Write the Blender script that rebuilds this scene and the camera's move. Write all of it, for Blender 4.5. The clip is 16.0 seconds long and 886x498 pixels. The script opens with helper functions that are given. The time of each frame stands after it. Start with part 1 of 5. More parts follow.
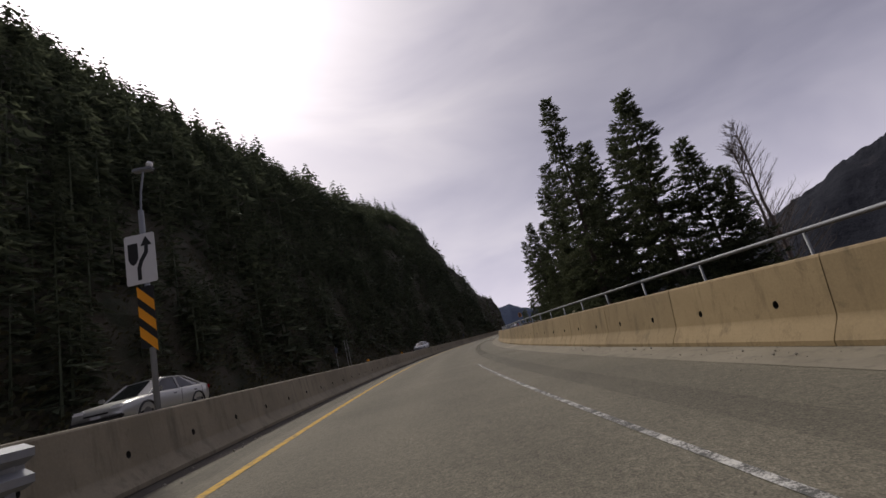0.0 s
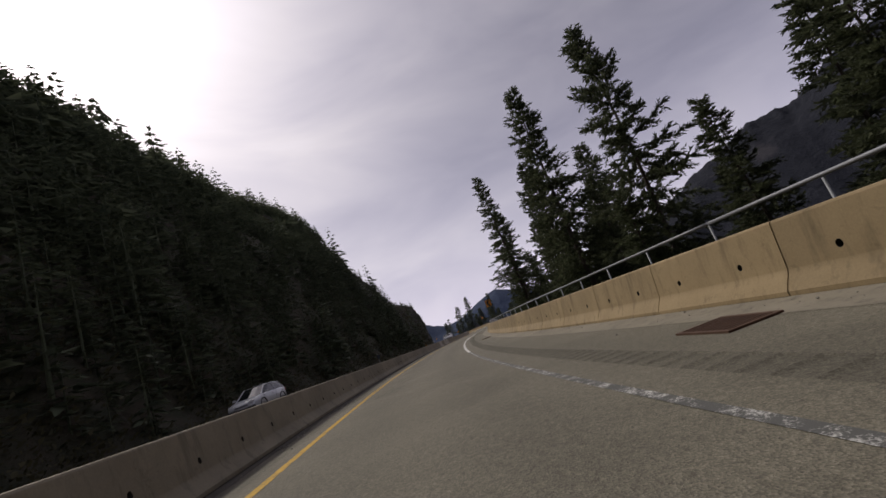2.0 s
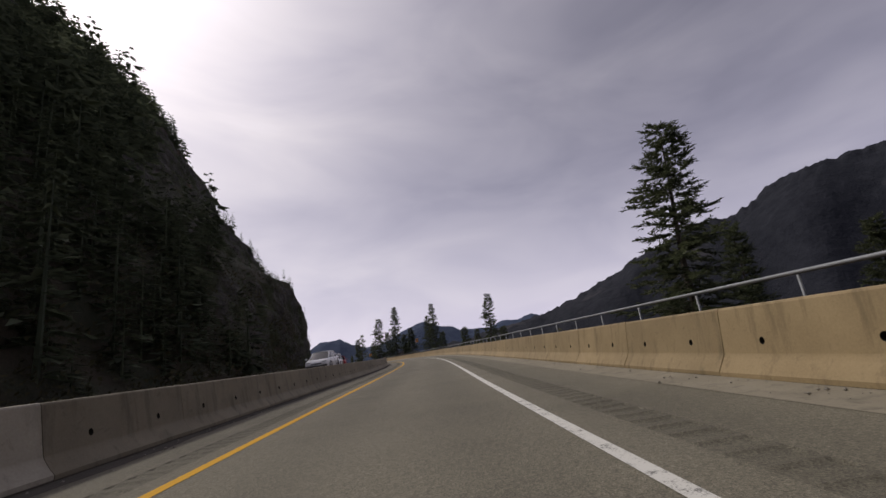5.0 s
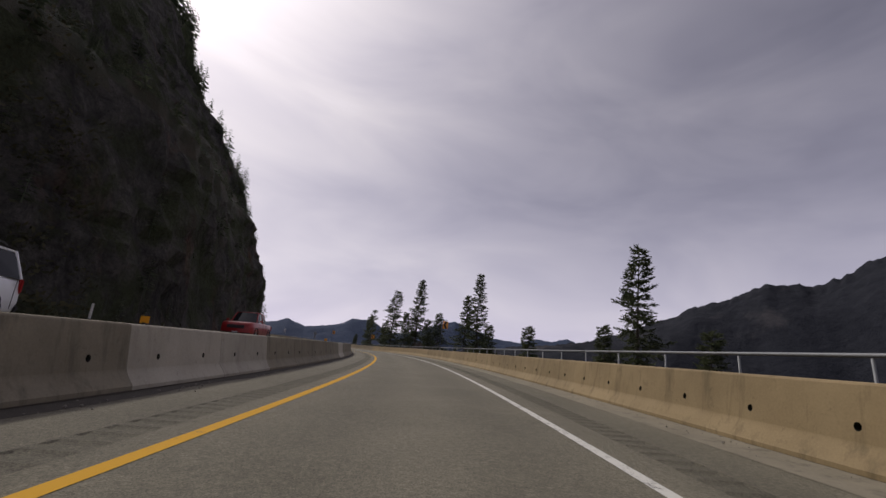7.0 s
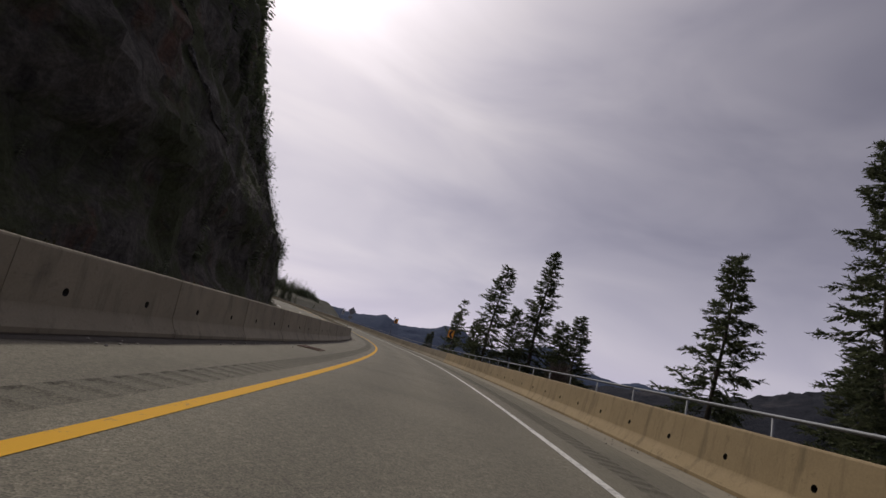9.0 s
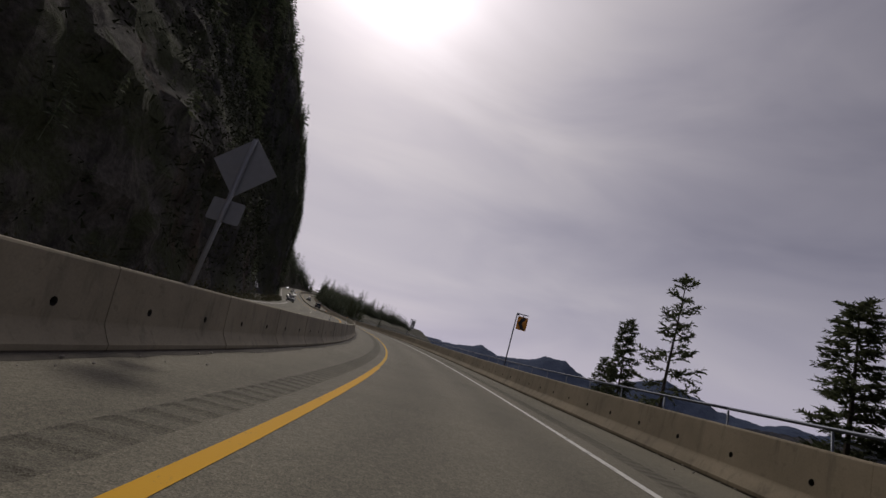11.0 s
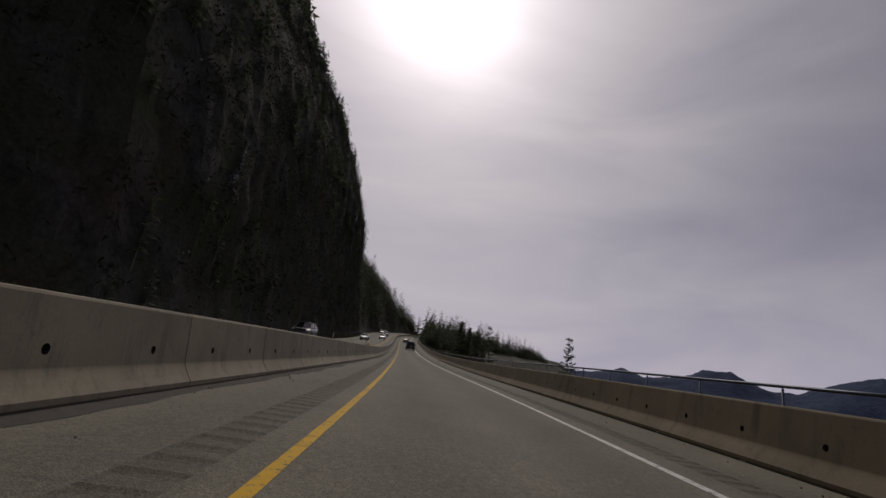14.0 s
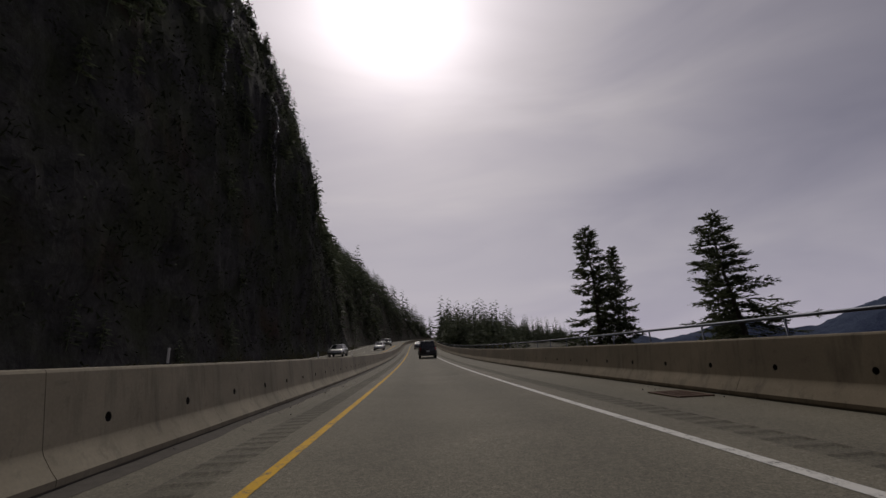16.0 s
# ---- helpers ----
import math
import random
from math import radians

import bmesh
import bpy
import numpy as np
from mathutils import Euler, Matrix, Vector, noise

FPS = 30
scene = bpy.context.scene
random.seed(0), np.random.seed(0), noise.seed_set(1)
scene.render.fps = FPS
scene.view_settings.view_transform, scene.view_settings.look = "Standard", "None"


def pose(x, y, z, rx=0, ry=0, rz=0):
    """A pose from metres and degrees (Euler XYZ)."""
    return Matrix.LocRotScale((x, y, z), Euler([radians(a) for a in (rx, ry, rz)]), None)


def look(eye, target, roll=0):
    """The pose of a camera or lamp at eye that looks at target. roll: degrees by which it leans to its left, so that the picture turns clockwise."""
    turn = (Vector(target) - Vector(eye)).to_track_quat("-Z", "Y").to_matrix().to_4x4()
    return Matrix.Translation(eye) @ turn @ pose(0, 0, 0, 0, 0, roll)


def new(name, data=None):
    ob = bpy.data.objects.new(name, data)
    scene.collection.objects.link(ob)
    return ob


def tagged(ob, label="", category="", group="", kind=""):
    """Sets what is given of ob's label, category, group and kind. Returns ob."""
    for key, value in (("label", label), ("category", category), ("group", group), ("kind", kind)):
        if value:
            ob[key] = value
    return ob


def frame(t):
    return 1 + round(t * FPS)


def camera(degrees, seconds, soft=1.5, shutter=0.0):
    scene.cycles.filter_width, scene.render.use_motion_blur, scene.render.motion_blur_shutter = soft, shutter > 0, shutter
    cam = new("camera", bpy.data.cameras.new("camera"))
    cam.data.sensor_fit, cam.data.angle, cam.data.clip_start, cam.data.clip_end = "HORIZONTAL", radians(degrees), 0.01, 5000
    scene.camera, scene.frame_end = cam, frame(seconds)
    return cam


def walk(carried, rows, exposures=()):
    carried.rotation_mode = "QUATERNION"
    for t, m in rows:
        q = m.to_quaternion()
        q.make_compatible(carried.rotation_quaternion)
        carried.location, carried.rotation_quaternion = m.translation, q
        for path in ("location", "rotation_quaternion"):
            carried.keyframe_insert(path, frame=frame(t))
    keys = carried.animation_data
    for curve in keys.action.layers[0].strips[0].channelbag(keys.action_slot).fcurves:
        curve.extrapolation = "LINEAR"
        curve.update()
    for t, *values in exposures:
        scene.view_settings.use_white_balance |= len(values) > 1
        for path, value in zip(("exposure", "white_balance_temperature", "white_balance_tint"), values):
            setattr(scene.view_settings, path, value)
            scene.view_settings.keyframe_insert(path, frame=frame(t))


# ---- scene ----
cam = camera(94.1, 16.0)
PATH = [
    (0, (0.771, -0.163, 0.814), (7.132, 7.234, 3.011), -14.36),
    (0.5, (7.279, 9.437, 0.821), (14.186, 16.359, 2.915), -18.75),
    (1, (14.327, 18.666, 0.826), (21.542, 25.309, 2.778), -22.10),
    (1.5, (22.191, 27.212, 0.822), (29.889, 33.271, 2.829), -22.79),
    (2, (30.526, 35.286, 0.817), (38.450, 41.036, 2.852), -20.73),
    (2.5, (39.047, 43.147, 0.818), (47.154, 48.585, 2.985), -17.39),
    (3, (47.979, 50.527, 0.818), (56.292, 55.655, 2.959), -16.19),
    (3.5, (57.195, 57.575, 0.819), (65.636, 62.442, 3.071), -14.40),
    (4, (66.672, 64.258, 0.819), (75.197, 68.977, 3.069), -12.30),
    (4.5, (76.325, 70.682, 0.821), (84.894, 75.273, 3.166), -9.74),
    (5, (86.119, 76.899, 0.827), (94.770, 81.327, 3.182), -7.94),
    (5.5, (96.001, 83.003, 0.831), (104.628, 87.470, 3.203), -4.14),
    (6, (105.917, 89.077, 0.833), (114.415, 93.775, 3.222), 0.34),
    (6.5, (115.778, 95.249, 0.832), (124.073, 100.291, 3.235), 4.16),
    (7, (125.493, 101.651, 0.832), (133.548, 107.067, 3.236), 5.91),
    (7.5, (134.867, 108.539, 0.823), (142.639, 114.347, 3.237), 9.71),
    (8, (143.911, 115.844, 0.806), (151.316, 122.131, 3.162), 13.72),
    (8.5, (152.599, 123.562, 0.773), (159.532, 130.371, 3.095), 17.02),
    (9, (160.919, 131.676, 0.713), (167.360, 138.962, 2.975), 16.88),
    (9.5, (168.683, 140.322, 0.611), (174.691, 147.968, 2.843), 17.01),
    (10, (175.888, 149.432, 0.467), (181.449, 157.405, 2.688), 17.04),
    (10.5, (182.548, 158.937, 0.306), (187.613, 167.230, 2.546), 17.06),
    (11, (188.658, 168.792, 0.169), (193.183, 177.386, 2.461), 17.06),
    (11.5, (194.213, 178.957, 0.105), (198.177, 187.822, 2.475), 16.81),
    (12, (198.909, 189.537, 0.125), (202.443, 198.586, 2.554), 14.70),
    (12.5, (203.067, 200.334, 0.231), (206.131, 209.539, 2.769), 13.30),
    (13, (206.609, 211.344, 0.387), (209.293, 220.647, 3.015), 12.16),
    (13.5, (209.629, 222.511, 0.546), (211.922, 231.930, 3.112), 11.39),
    (14, (212.187, 233.808, 0.674), (214.214, 243.279, 3.241), 8.67),
    (14.5, (214.414, 245.199, 0.753), (216.271, 254.700, 3.309), 2.74),
    (15, (216.240, 256.673, 0.801), (218.230, 266.166, 3.280), -3.64),
    (15.5, (217.985, 268.165, 0.889), (220.195, 277.593, 3.486), -4.98),
    (16, (219.812, 279.645, 1.048), (221.960, 289.085, 3.714), -2.80),
]
walk(cam, [(t, look(eye, target, roll)) for t, eye, target, roll in PATH],
     ((0, 0.05), (4.5, 0.1), (7, 0.0), (9, -0.2), (11.5, -0.65), (13, -0.75), (16, -0.8)))

# ---------------------------------------------------------------- light
SUN_AZ, SUN_EL = 6.5, 46.5          # degrees clockwise from +y, degrees up
sun_dir = Vector((math.sin(radians(SUN_AZ)) * math.cos(radians(SUN_EL)),
                  math.cos(radians(SUN_AZ)) * math.cos(radians(SUN_EL)), math.sin(radians(SUN_EL))))
sun_data = bpy.data.lights.new("sun", "SUN")
sun_data.energy, sun_data.angle, sun_data.color = 1.75, radians(6.0), (1.0, 0.93, 0.83)
sun = new("sun", sun_data)
sun.matrix_world = look((0, 0, 300), Vector((0, 0, 300)) - sun_dir)


class Nodes:
    """Short hand for building a node tree."""

    def __init__(self, tree):
        self.tree = tree
        tree.nodes.clear()

    def add(self, kind, **values):
        node = self.tree.nodes.new(kind)
        for key, value in values.items():
            if key == "props":
                for name, v in value.items():
                    setattr(node, name, v)
        return node

    def link(self, a, b):
        self.tree.links.new(a, b)

    def math(self, op, a, b=None, clamp=False):
        node = self.tree.nodes.new("ShaderNodeMath")
        node.operation, node.use_clamp = op, clamp
        for i, v in enumerate((a, b)):
            if v is None:
                continue
            if isinstance(v, (int, float)):
                node.inputs[i].default_value = v
            else:
                self.link(v, node.inputs[i])
        return node.outputs[0]

    def mix(self, factor, a, b, blend="MIX"):
        node = self.tree.nodes.new("ShaderNodeMix")
        node.data_type, node.blend_type = "RGBA", blend
        for slot, v in ((0, factor), (6, a), (7, b)):
            if isinstance(v, (int, float)):
                node.inputs[slot].default_value = v
            elif isinstance(v, tuple):
                node.inputs[slot].default_value = (*v, 1)
            else:
                self.link(v, node.inputs[slot])
        return node.outputs[2]

    def ramp(self, value, stops):
        node = self.tree.nodes.new("ShaderNodeValToRGB")
        el = node.color_ramp.elements
        while len(el) < len(stops):
            el.new(0.5)
        for e, (p, c) in zip(el, stops):
            e.position = p
            e.color = (c, c, c, 1) if isinstance(c, (int, float)) else (*c, 1)
        self.link(value, node.inputs[0])
        return node.outputs[0]

    def noise(self, vector, scale, detail=4.0, rough=0.55, distort=0.0):
        node = self.tree.nodes.new("ShaderNodeTexNoise")
        node.inputs["Scale"].default_value = scale
        node.inputs["Detail"].default_value = detail
        node.inputs["Roughness"].default_value = rough
        node.inputs["Distortion"].default_value = distort
        if vector is not None:
            self.link(vector, node.inputs["Vector"])
        return node.outputs["Fac"]

    def mapping(self, vector, scale=(1, 1, 1), rot=(0, 0, 0)):
        node = self.tree.nodes.new("ShaderNodeMapping")
        node.inputs["Scale"].default_value = scale
        node.inputs["Rotation"].default_value = rot
        self.link(vector, node.inputs["Vector"])
        return node.outputs[0]


world = bpy.data.worlds.new("sky")
scene.world = world
world.use_nodes = True
w = Nodes(world.node_tree)
coord = w.add("ShaderNodeTexCoord").outputs["Generated"]
sky = w.add("ShaderNodeTexSky")
sky.sky_type, sky.sun_disc = "NISHITA", False
sky.sun_elevation, sky.sun_rotation = radians(SUN_EL), radians(SUN_AZ)
sky.air_density, sky.dust_density, sky.ozone_density = 1.3, 4.0, 2.0
w.link(coord, sky.inputs[0])
# thin high cloud: long streaks, brighter towards the veiled sun
streak = w.noise(w.mapping(coord, (1.0, 1.9, 4.6), (-0.35, -0.25, 0.75)), 1.3, 4.0, 0.5, 0.6)
broad = w.noise(w.mapping(coord, (1.0, 1.0, 2.5)), 1.3, 3.0, 0.5)
cloud = w.math("MULTIPLY", w.math("ADD", w.math("MULTIPLY", w.math("SUBTRACT", streak, 0.04), 1.25), w.math("MULTIPLY", broad, 0.5)), 0.9)
dot = w.add("ShaderNodeVectorMath", props={"operation": "DOT_PRODUCT"})
w.link(coord, dot.inputs[0])
dot.inputs[1].default_value = sun_dir
facing = w.math("MAXIMUM", dot.outputs["Value"], 0.0)
halo = w.math("ADD", w.math("MULTIPLY", w.math("POWER", facing, 75.0), 1.25),
              w.math("ADD", w.math("MULTIPLY", w.math("POWER", facing, 14.0), 0.35),
                     w.math("MULTIPLY", w.math("POWER", facing, 3.5), 0.61)))
split = w.add("ShaderNodeSeparateXYZ")
w.link(coord, split.inputs[0])
low_haze = w.math("POWER", w.math("SUBTRACT", 1.0, w.math("ABSOLUTE", split.outputs["Z"]), True), 3.2)
veil = w.math("ADD", w.math("MULTIPLY", w.math("MULTIPLY", cloud, w.math("SUBTRACT", 1.12, w.math("MULTIPLY", split.outputs["Z"], 0.42))), 0.285), w.math("MULTIPLY", low_haze, 0.50))
bright = w.math("MULTIPLY", w.math("ADD", veil, w.math("MULTIPLY", halo, w.math("ADD", 0.72, w.math("MULTIPLY", cloud, 0.4)))), 1.0)
warmth = w.math("ADD", w.math("POWER", facing, 3.0), w.math("MULTIPLY", w.math("SUBTRACT", cloud, 0.62), 1.1), True)
tint = w.mix(warmth, (0.957, 0.90, 1.165), (1.07, 0.985, 1.055))
veil_colour = w.mix(1.0, tint, bright, "MULTIPLY")
blue = w.mix(1.0, sky.outputs[0], (0.06, 0.06, 0.06), "MULTIPLY")
both = w.mix(0.85, blue, veil_colour)
back = w.add("ShaderNodeBackground")
w.link(both, back.inputs[0])
back.inputs[1].default_value = 1.0
w.link(back.outputs[0], w.add("ShaderNodeOutputWorld").inputs[0])


# ---------------------------------------------------------------- materials
def material(name, build):
    """A Principled material; build(n, p, obj, info) wires it."""
    m = bpy.data.materials.new(name)
    m.use_nodes = True
    n = Nodes(m.node_tree)
    p = n.add("ShaderNodeBsdfPrincipled")
    n.link(p.outputs[0], n.add("ShaderNodeOutputMaterial").inputs[0])
    where = n.add("ShaderNodeNewGeometry").outputs["Position"]
    build(n, p, where)
    return m


def bump(n, p, height, strength, distance):
    b = n.add("ShaderNodeBump")
    b.inputs["Strength"].default_value, b.inputs["Distance"].default_value = strength, distance
    n.link(height, b.inputs["Height"])
    n.link(b.outputs[0], p.inputs["Normal"])


def set_rough(n, p, value):
    if isinstance(value, (int, float)):
        p.inputs["Roughness"].default_value = value
    else:
        n.link(value, p.inputs["Roughness"])


def plain(name, colour, rough=0.5, metal=0.0, vary=0.12, scale=6.0, relief=0.0):
    def build(n, p, where):
        grain = n.noise(where, scale, 5)
        n.link(n.mix(grain, tuple(c * (1 - vary) for c in colour), tuple(min(1, c * (1 + vary)) for c in colour)), p.inputs["Base Color"])
        p.inputs["Roughness"].default_value, p.inputs["Metallic"].default_value = rough, metal
        if relief:
            bump(n, p, n.noise(where, scale * 6, 4), 0.4, relief)
    return material(name, build)


def asphalt_build(base, warm):
    def build(n, p, where):
        fine = n.noise(where, 95.0, 3, 0.75)
        stone = n.add("ShaderNodeTexVoronoi")
        stone.inputs["Scale"].default_value = 105.0
        n.link(where, stone.inputs["Vector"])
        patch = n.noise(where, 0.5, 6, 0.65, 0.5)
        grey = n.ramp(n.math("ADD", n.math("MULTIPLY", fine, 0.5), n.math("MULTIPLY", stone.outputs["Color"], 0.5)),
                      [(0.25, 0.55), (0.55, 0.98), (0.86, 1.45), (0.95, 2.2)])
        big = n.math("MULTIPLY", n.ramp(patch, [(0.3, 0.86), (0.7, 1.12)]), n.ramp(n.noise(where, 19.0, 5, 0.8), [(0.3, 0.72), (0.55, 1.0), (0.72, 1.38)]))
        colour = n.mix(1.0, n.mix(1.0, tuple(base * c for c in warm), grey, "MULTIPLY"), big, "MULTIPLY")
        across = n.add("ShaderNodeAttribute", props={"attribute_name": "lat"}).outputs["Fac"]
        ruts = n.math("MULTIPLY", n.math("SINE", n.math("ADD", n.math("MULTIPLY", across, 3.5), n.math("MULTIPLY", n.noise(where, 0.12, 3), 1.2))), n.math("MULTIPLY", n.noise(where, 0.06, 3), 0.16))
        colour = n.mix(1.0, colour, n.math("ADD", 1.0, ruts), "MULTIPLY")
        n.link(colour, p.inputs["Base Color"])
        set_rough(n, p, 0.82)
        p.inputs["Specular IOR Level"].default_value = 0.25
        bump(n, p, stone.outputs["Distance"], 0.55, 0.006)
    return build


ASPHALT = material("asphalt", asphalt_build(0.160, (1.09, 1.0, 0.755)))
GROOVE = material("milled_asphalt", asphalt_build(0.132, (1.09, 1.0, 0.755)))


def concrete(name, base, stain, dark=0.55):
    def build(n, p, where):
        info = n.add("ShaderNodeObjectInfo")
        fine = n.noise(where, 38.0, 4, 0.6)
        cloudy = n.noise(where, 1.6, 5, 0.6, 0.4)
        streaks = n.noise(n.mapping(where, (3.2, 3.2, 0.35)), 1.4, 5, 0.65)
        each = n.math("ADD", 0.91, n.math("MULTIPLY", info.outputs["Random"], 0.18))
        colour = n.mix(n.ramp(cloudy, [(0.32, 0.0), (0.72, 0.75)]), base, stain)
        colour = n.mix(n.ramp(streaks, [(0.53, 0.0), (0.70, dark)]), colour, tuple(c * 0.40 for c in stain))
        blot = n.noise(where, 5.5, 6, 0.72, 0.5)
        colour = n.mix(n.ramp(blot, [(0.58, 0.0), (0.70, 0.45)]), colour, tuple(c * 0.5 for c in stain))
        colour = n.mix(1.0, colour, n.ramp(fine, [(0.25, 0.90), (0.75, 1.08)]), "MULTIPLY")
        colour = n.mix(1.0, colour, n.ramp(n.noise(where, 0.45, 4, 0.6), [(0.3, 0.84), (0.7, 1.1)]), "MULTIPLY")
        colour = n.mix(1.0, colour, each, "MULTIPLY")
        n.link(colour, p.inputs["Base Color"])
        set_rough(n, p, 0.86)
        bump(n, p, n.math("ADD", n.math("MULTIPLY", fine, 0.6), n.math("MULTIPLY", cloudy, 2.0)), 0.22, 0.006)
    return material(name, build)


CONCRETE_GREY = concrete("grey_concrete", (0.265, 0.232, 0.166), (0.192, 0.165, 0.113))
CONCRETE_NEW = concrete("pale_concrete", (0.444, 0.408, 0.330), (0.360, 0.324, 0.258), 0.3)
# the tan concrete again, its shade on the later straight put into the colour
CONCRETE_TAN_SHADE = concrete("shaded_tan_concrete", (0.236, 0.193, 0.133), (0.178, 0.142, 0.094))
CONCRETE_TAN = concrete("tan_concrete", (0.330, 0.248, 0.138), (0.246, 0.180, 0.096))
APRON = concrete("apron_concrete", (0.240, 0.214, 0.162), (0.174, 0.154, 0.115))
# near-black lining: the shade inside holes put into the colour
HOLE_SHADE = plain("shade_in_hole", (0.03, 0.028, 0.025), 0.95)
SHADE_GRIT = plain("shade_dark_grit", (0.058, 0.050, 0.040), 0.95, vary=0.45, scale=9.0, relief=0.012)
STONE = plain("loose_stone", (0.24, 0.22, 0.19), 0.9, vary=0.4, scale=25.0)
FOOT = plain("dark_footing", (0.085, 0.072, 0.058), 0.9, vary=0.4, relief=0.004)


def worn_paint(name, colour, under=0.10, keep=0.42):
    def build(n, p, where):
        wear = n.noise(where, 7.0, 6, 0.7)
        speck = n.noise(where, 60.0, 3, 0.7)
        k = n.ramp(n.math("ADD", n.math("MULTIPLY", wear, 0.6), n.math("MULTIPLY", speck, 0.4)), [(keep - 0.05, 0.0), (keep + 0.06, 1.0)])
        n.link(n.mix(k, (under, under, under * 0.93), colour), p.inputs["Base Color"])
        set_rough(n, p, 0.75)
        p.inputs["Specular IOR Level"].default_value = 0.25
        bump(n, p, speck, 0.3, 0.003)
    return material(name, build)


PAINT_WHITE = worn_paint("white_road_paint", (0.62, 0.61, 0.57))
PAINT_WORN = worn_paint("worn_white_road_paint", (0.60, 0.59, 0.55), keep=0.52)
PAINT_GHOST = worn_paint("ghost_white_road_paint", (0.60, 0.59, 0.55), keep=0.56)
PAINT_YELLOW = worn_paint("yellow_road_paint", (0.62, 0.33, 0.004), keep=0.36)
PAINT_YELLOW_THIN = worn_paint("thin_yellow_road_paint", (0.60, 0.35, 0.012), keep=0.43)
PAINT_YELLOW_WORN = worn_paint("worn_yellow_road_paint", (0.56, 0.34, 0.04), keep=0.44)


def rock_build(n, p, where):
    """Fractured grey-brown rock with lichen, moss cushions and rusty seeps."""
    big = n.noise(where, 0.10, 6, 0.62, 0.6)
    crack = n.noise(n.mapping(where, (1.0, 1.0, 0.75)), 0.55, 9, 0.70, 1.1)
    fine = n.noise(where, 5.0, 6, 0.7)
    colour = n.mix(n.ramp(crack, [(0.33, 0.0), (0.68, 1.0)]), (0.034, 0.032, 0.029), (0.145, 0.133, 0.117))
    rust = n.noise(n.mapping(where, (1.0, 1.0, 0.35)), 0.22, 6, 0.65, 0.5)
    colour = n.mix(n.ramp(rust, [(0.57, 0.0), (0.68, 0.7)]), colour, (0.135, 0.070, 0.046))
    moss = n.noise(where, 0.24, 7, 0.68, 0.3)
    colour = n.mix(n.ramp(moss, [(0.45, 0.0), (0.57, 0.85)]), colour, (0.058, 0.066, 0.032))
    colour = n.mix(n.ramp(big, [(0.55, 0.0), (0.70, 0.5)]), colour, (0.040, 0.038, 0.036))
    colour = n.mix(1.0, colour, n.ramp(fine, [(0.25, 0.55), (0.75, 1.4)]), "MULTIPLY")
    n.link(colour, p.inputs["Base Color"])
    set_rough(n, p, n.ramp(crack, [(0.3, 0.8), (0.7, 1.0)]))
    p.inputs["Specular IOR Level"].default_value = 0.08
    bump(n, p, n.math("ADD", n.math("MULTIPLY", crack, 3.0), n.math("MULTIPLY", fine, 0.5)), 0.8, 0.35)


ROCK = material("lichened_rock", rock_build)


def shade_cliff_build(n, p, where):
    """Cliff rock with its shade put into a darker colour, under moss, with a few rusty and pale stains."""
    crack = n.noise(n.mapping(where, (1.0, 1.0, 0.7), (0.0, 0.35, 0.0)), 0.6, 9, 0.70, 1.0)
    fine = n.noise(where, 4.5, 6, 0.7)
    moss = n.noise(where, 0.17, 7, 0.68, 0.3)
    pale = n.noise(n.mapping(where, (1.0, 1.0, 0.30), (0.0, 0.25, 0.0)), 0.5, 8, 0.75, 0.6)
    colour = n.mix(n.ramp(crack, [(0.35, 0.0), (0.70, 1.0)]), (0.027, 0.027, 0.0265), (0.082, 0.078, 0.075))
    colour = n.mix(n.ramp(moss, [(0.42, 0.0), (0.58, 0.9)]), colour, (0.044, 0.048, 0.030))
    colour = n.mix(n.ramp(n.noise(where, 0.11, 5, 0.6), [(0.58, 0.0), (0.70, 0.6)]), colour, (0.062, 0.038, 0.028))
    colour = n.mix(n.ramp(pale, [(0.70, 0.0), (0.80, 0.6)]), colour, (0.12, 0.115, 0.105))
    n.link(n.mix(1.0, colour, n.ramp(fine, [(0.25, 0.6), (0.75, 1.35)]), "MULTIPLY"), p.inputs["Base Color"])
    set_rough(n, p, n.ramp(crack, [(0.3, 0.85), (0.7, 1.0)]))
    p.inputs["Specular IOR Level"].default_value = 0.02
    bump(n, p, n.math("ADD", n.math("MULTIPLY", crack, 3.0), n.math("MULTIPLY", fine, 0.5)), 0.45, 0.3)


SHADE_CLIFF = material("shade_black_rock", shade_cliff_build)


def soil_build(n, p, where):
    a, b = n.noise(where, 0.5, 6, 0.6), n.noise(where, 9.0, 5, 0.7)
    colour = n.mix(n.ramp(a, [(0.35, 0.0), (0.65, 1.0)]), (0.036, 0.042, 0.020), (0.070, 0.056, 0.036))
    n.link(n.mix(1.0, colour, n.ramp(b, [(0.2, 0.5), (0.8, 1.4)]), "MULTIPLY"), p.inputs["Base Color"])
    set_rough(n, p, 0.95)
    bump(n, p, b, 0.8, 0.15)


SOIL = material("forest_floor", soil_build)


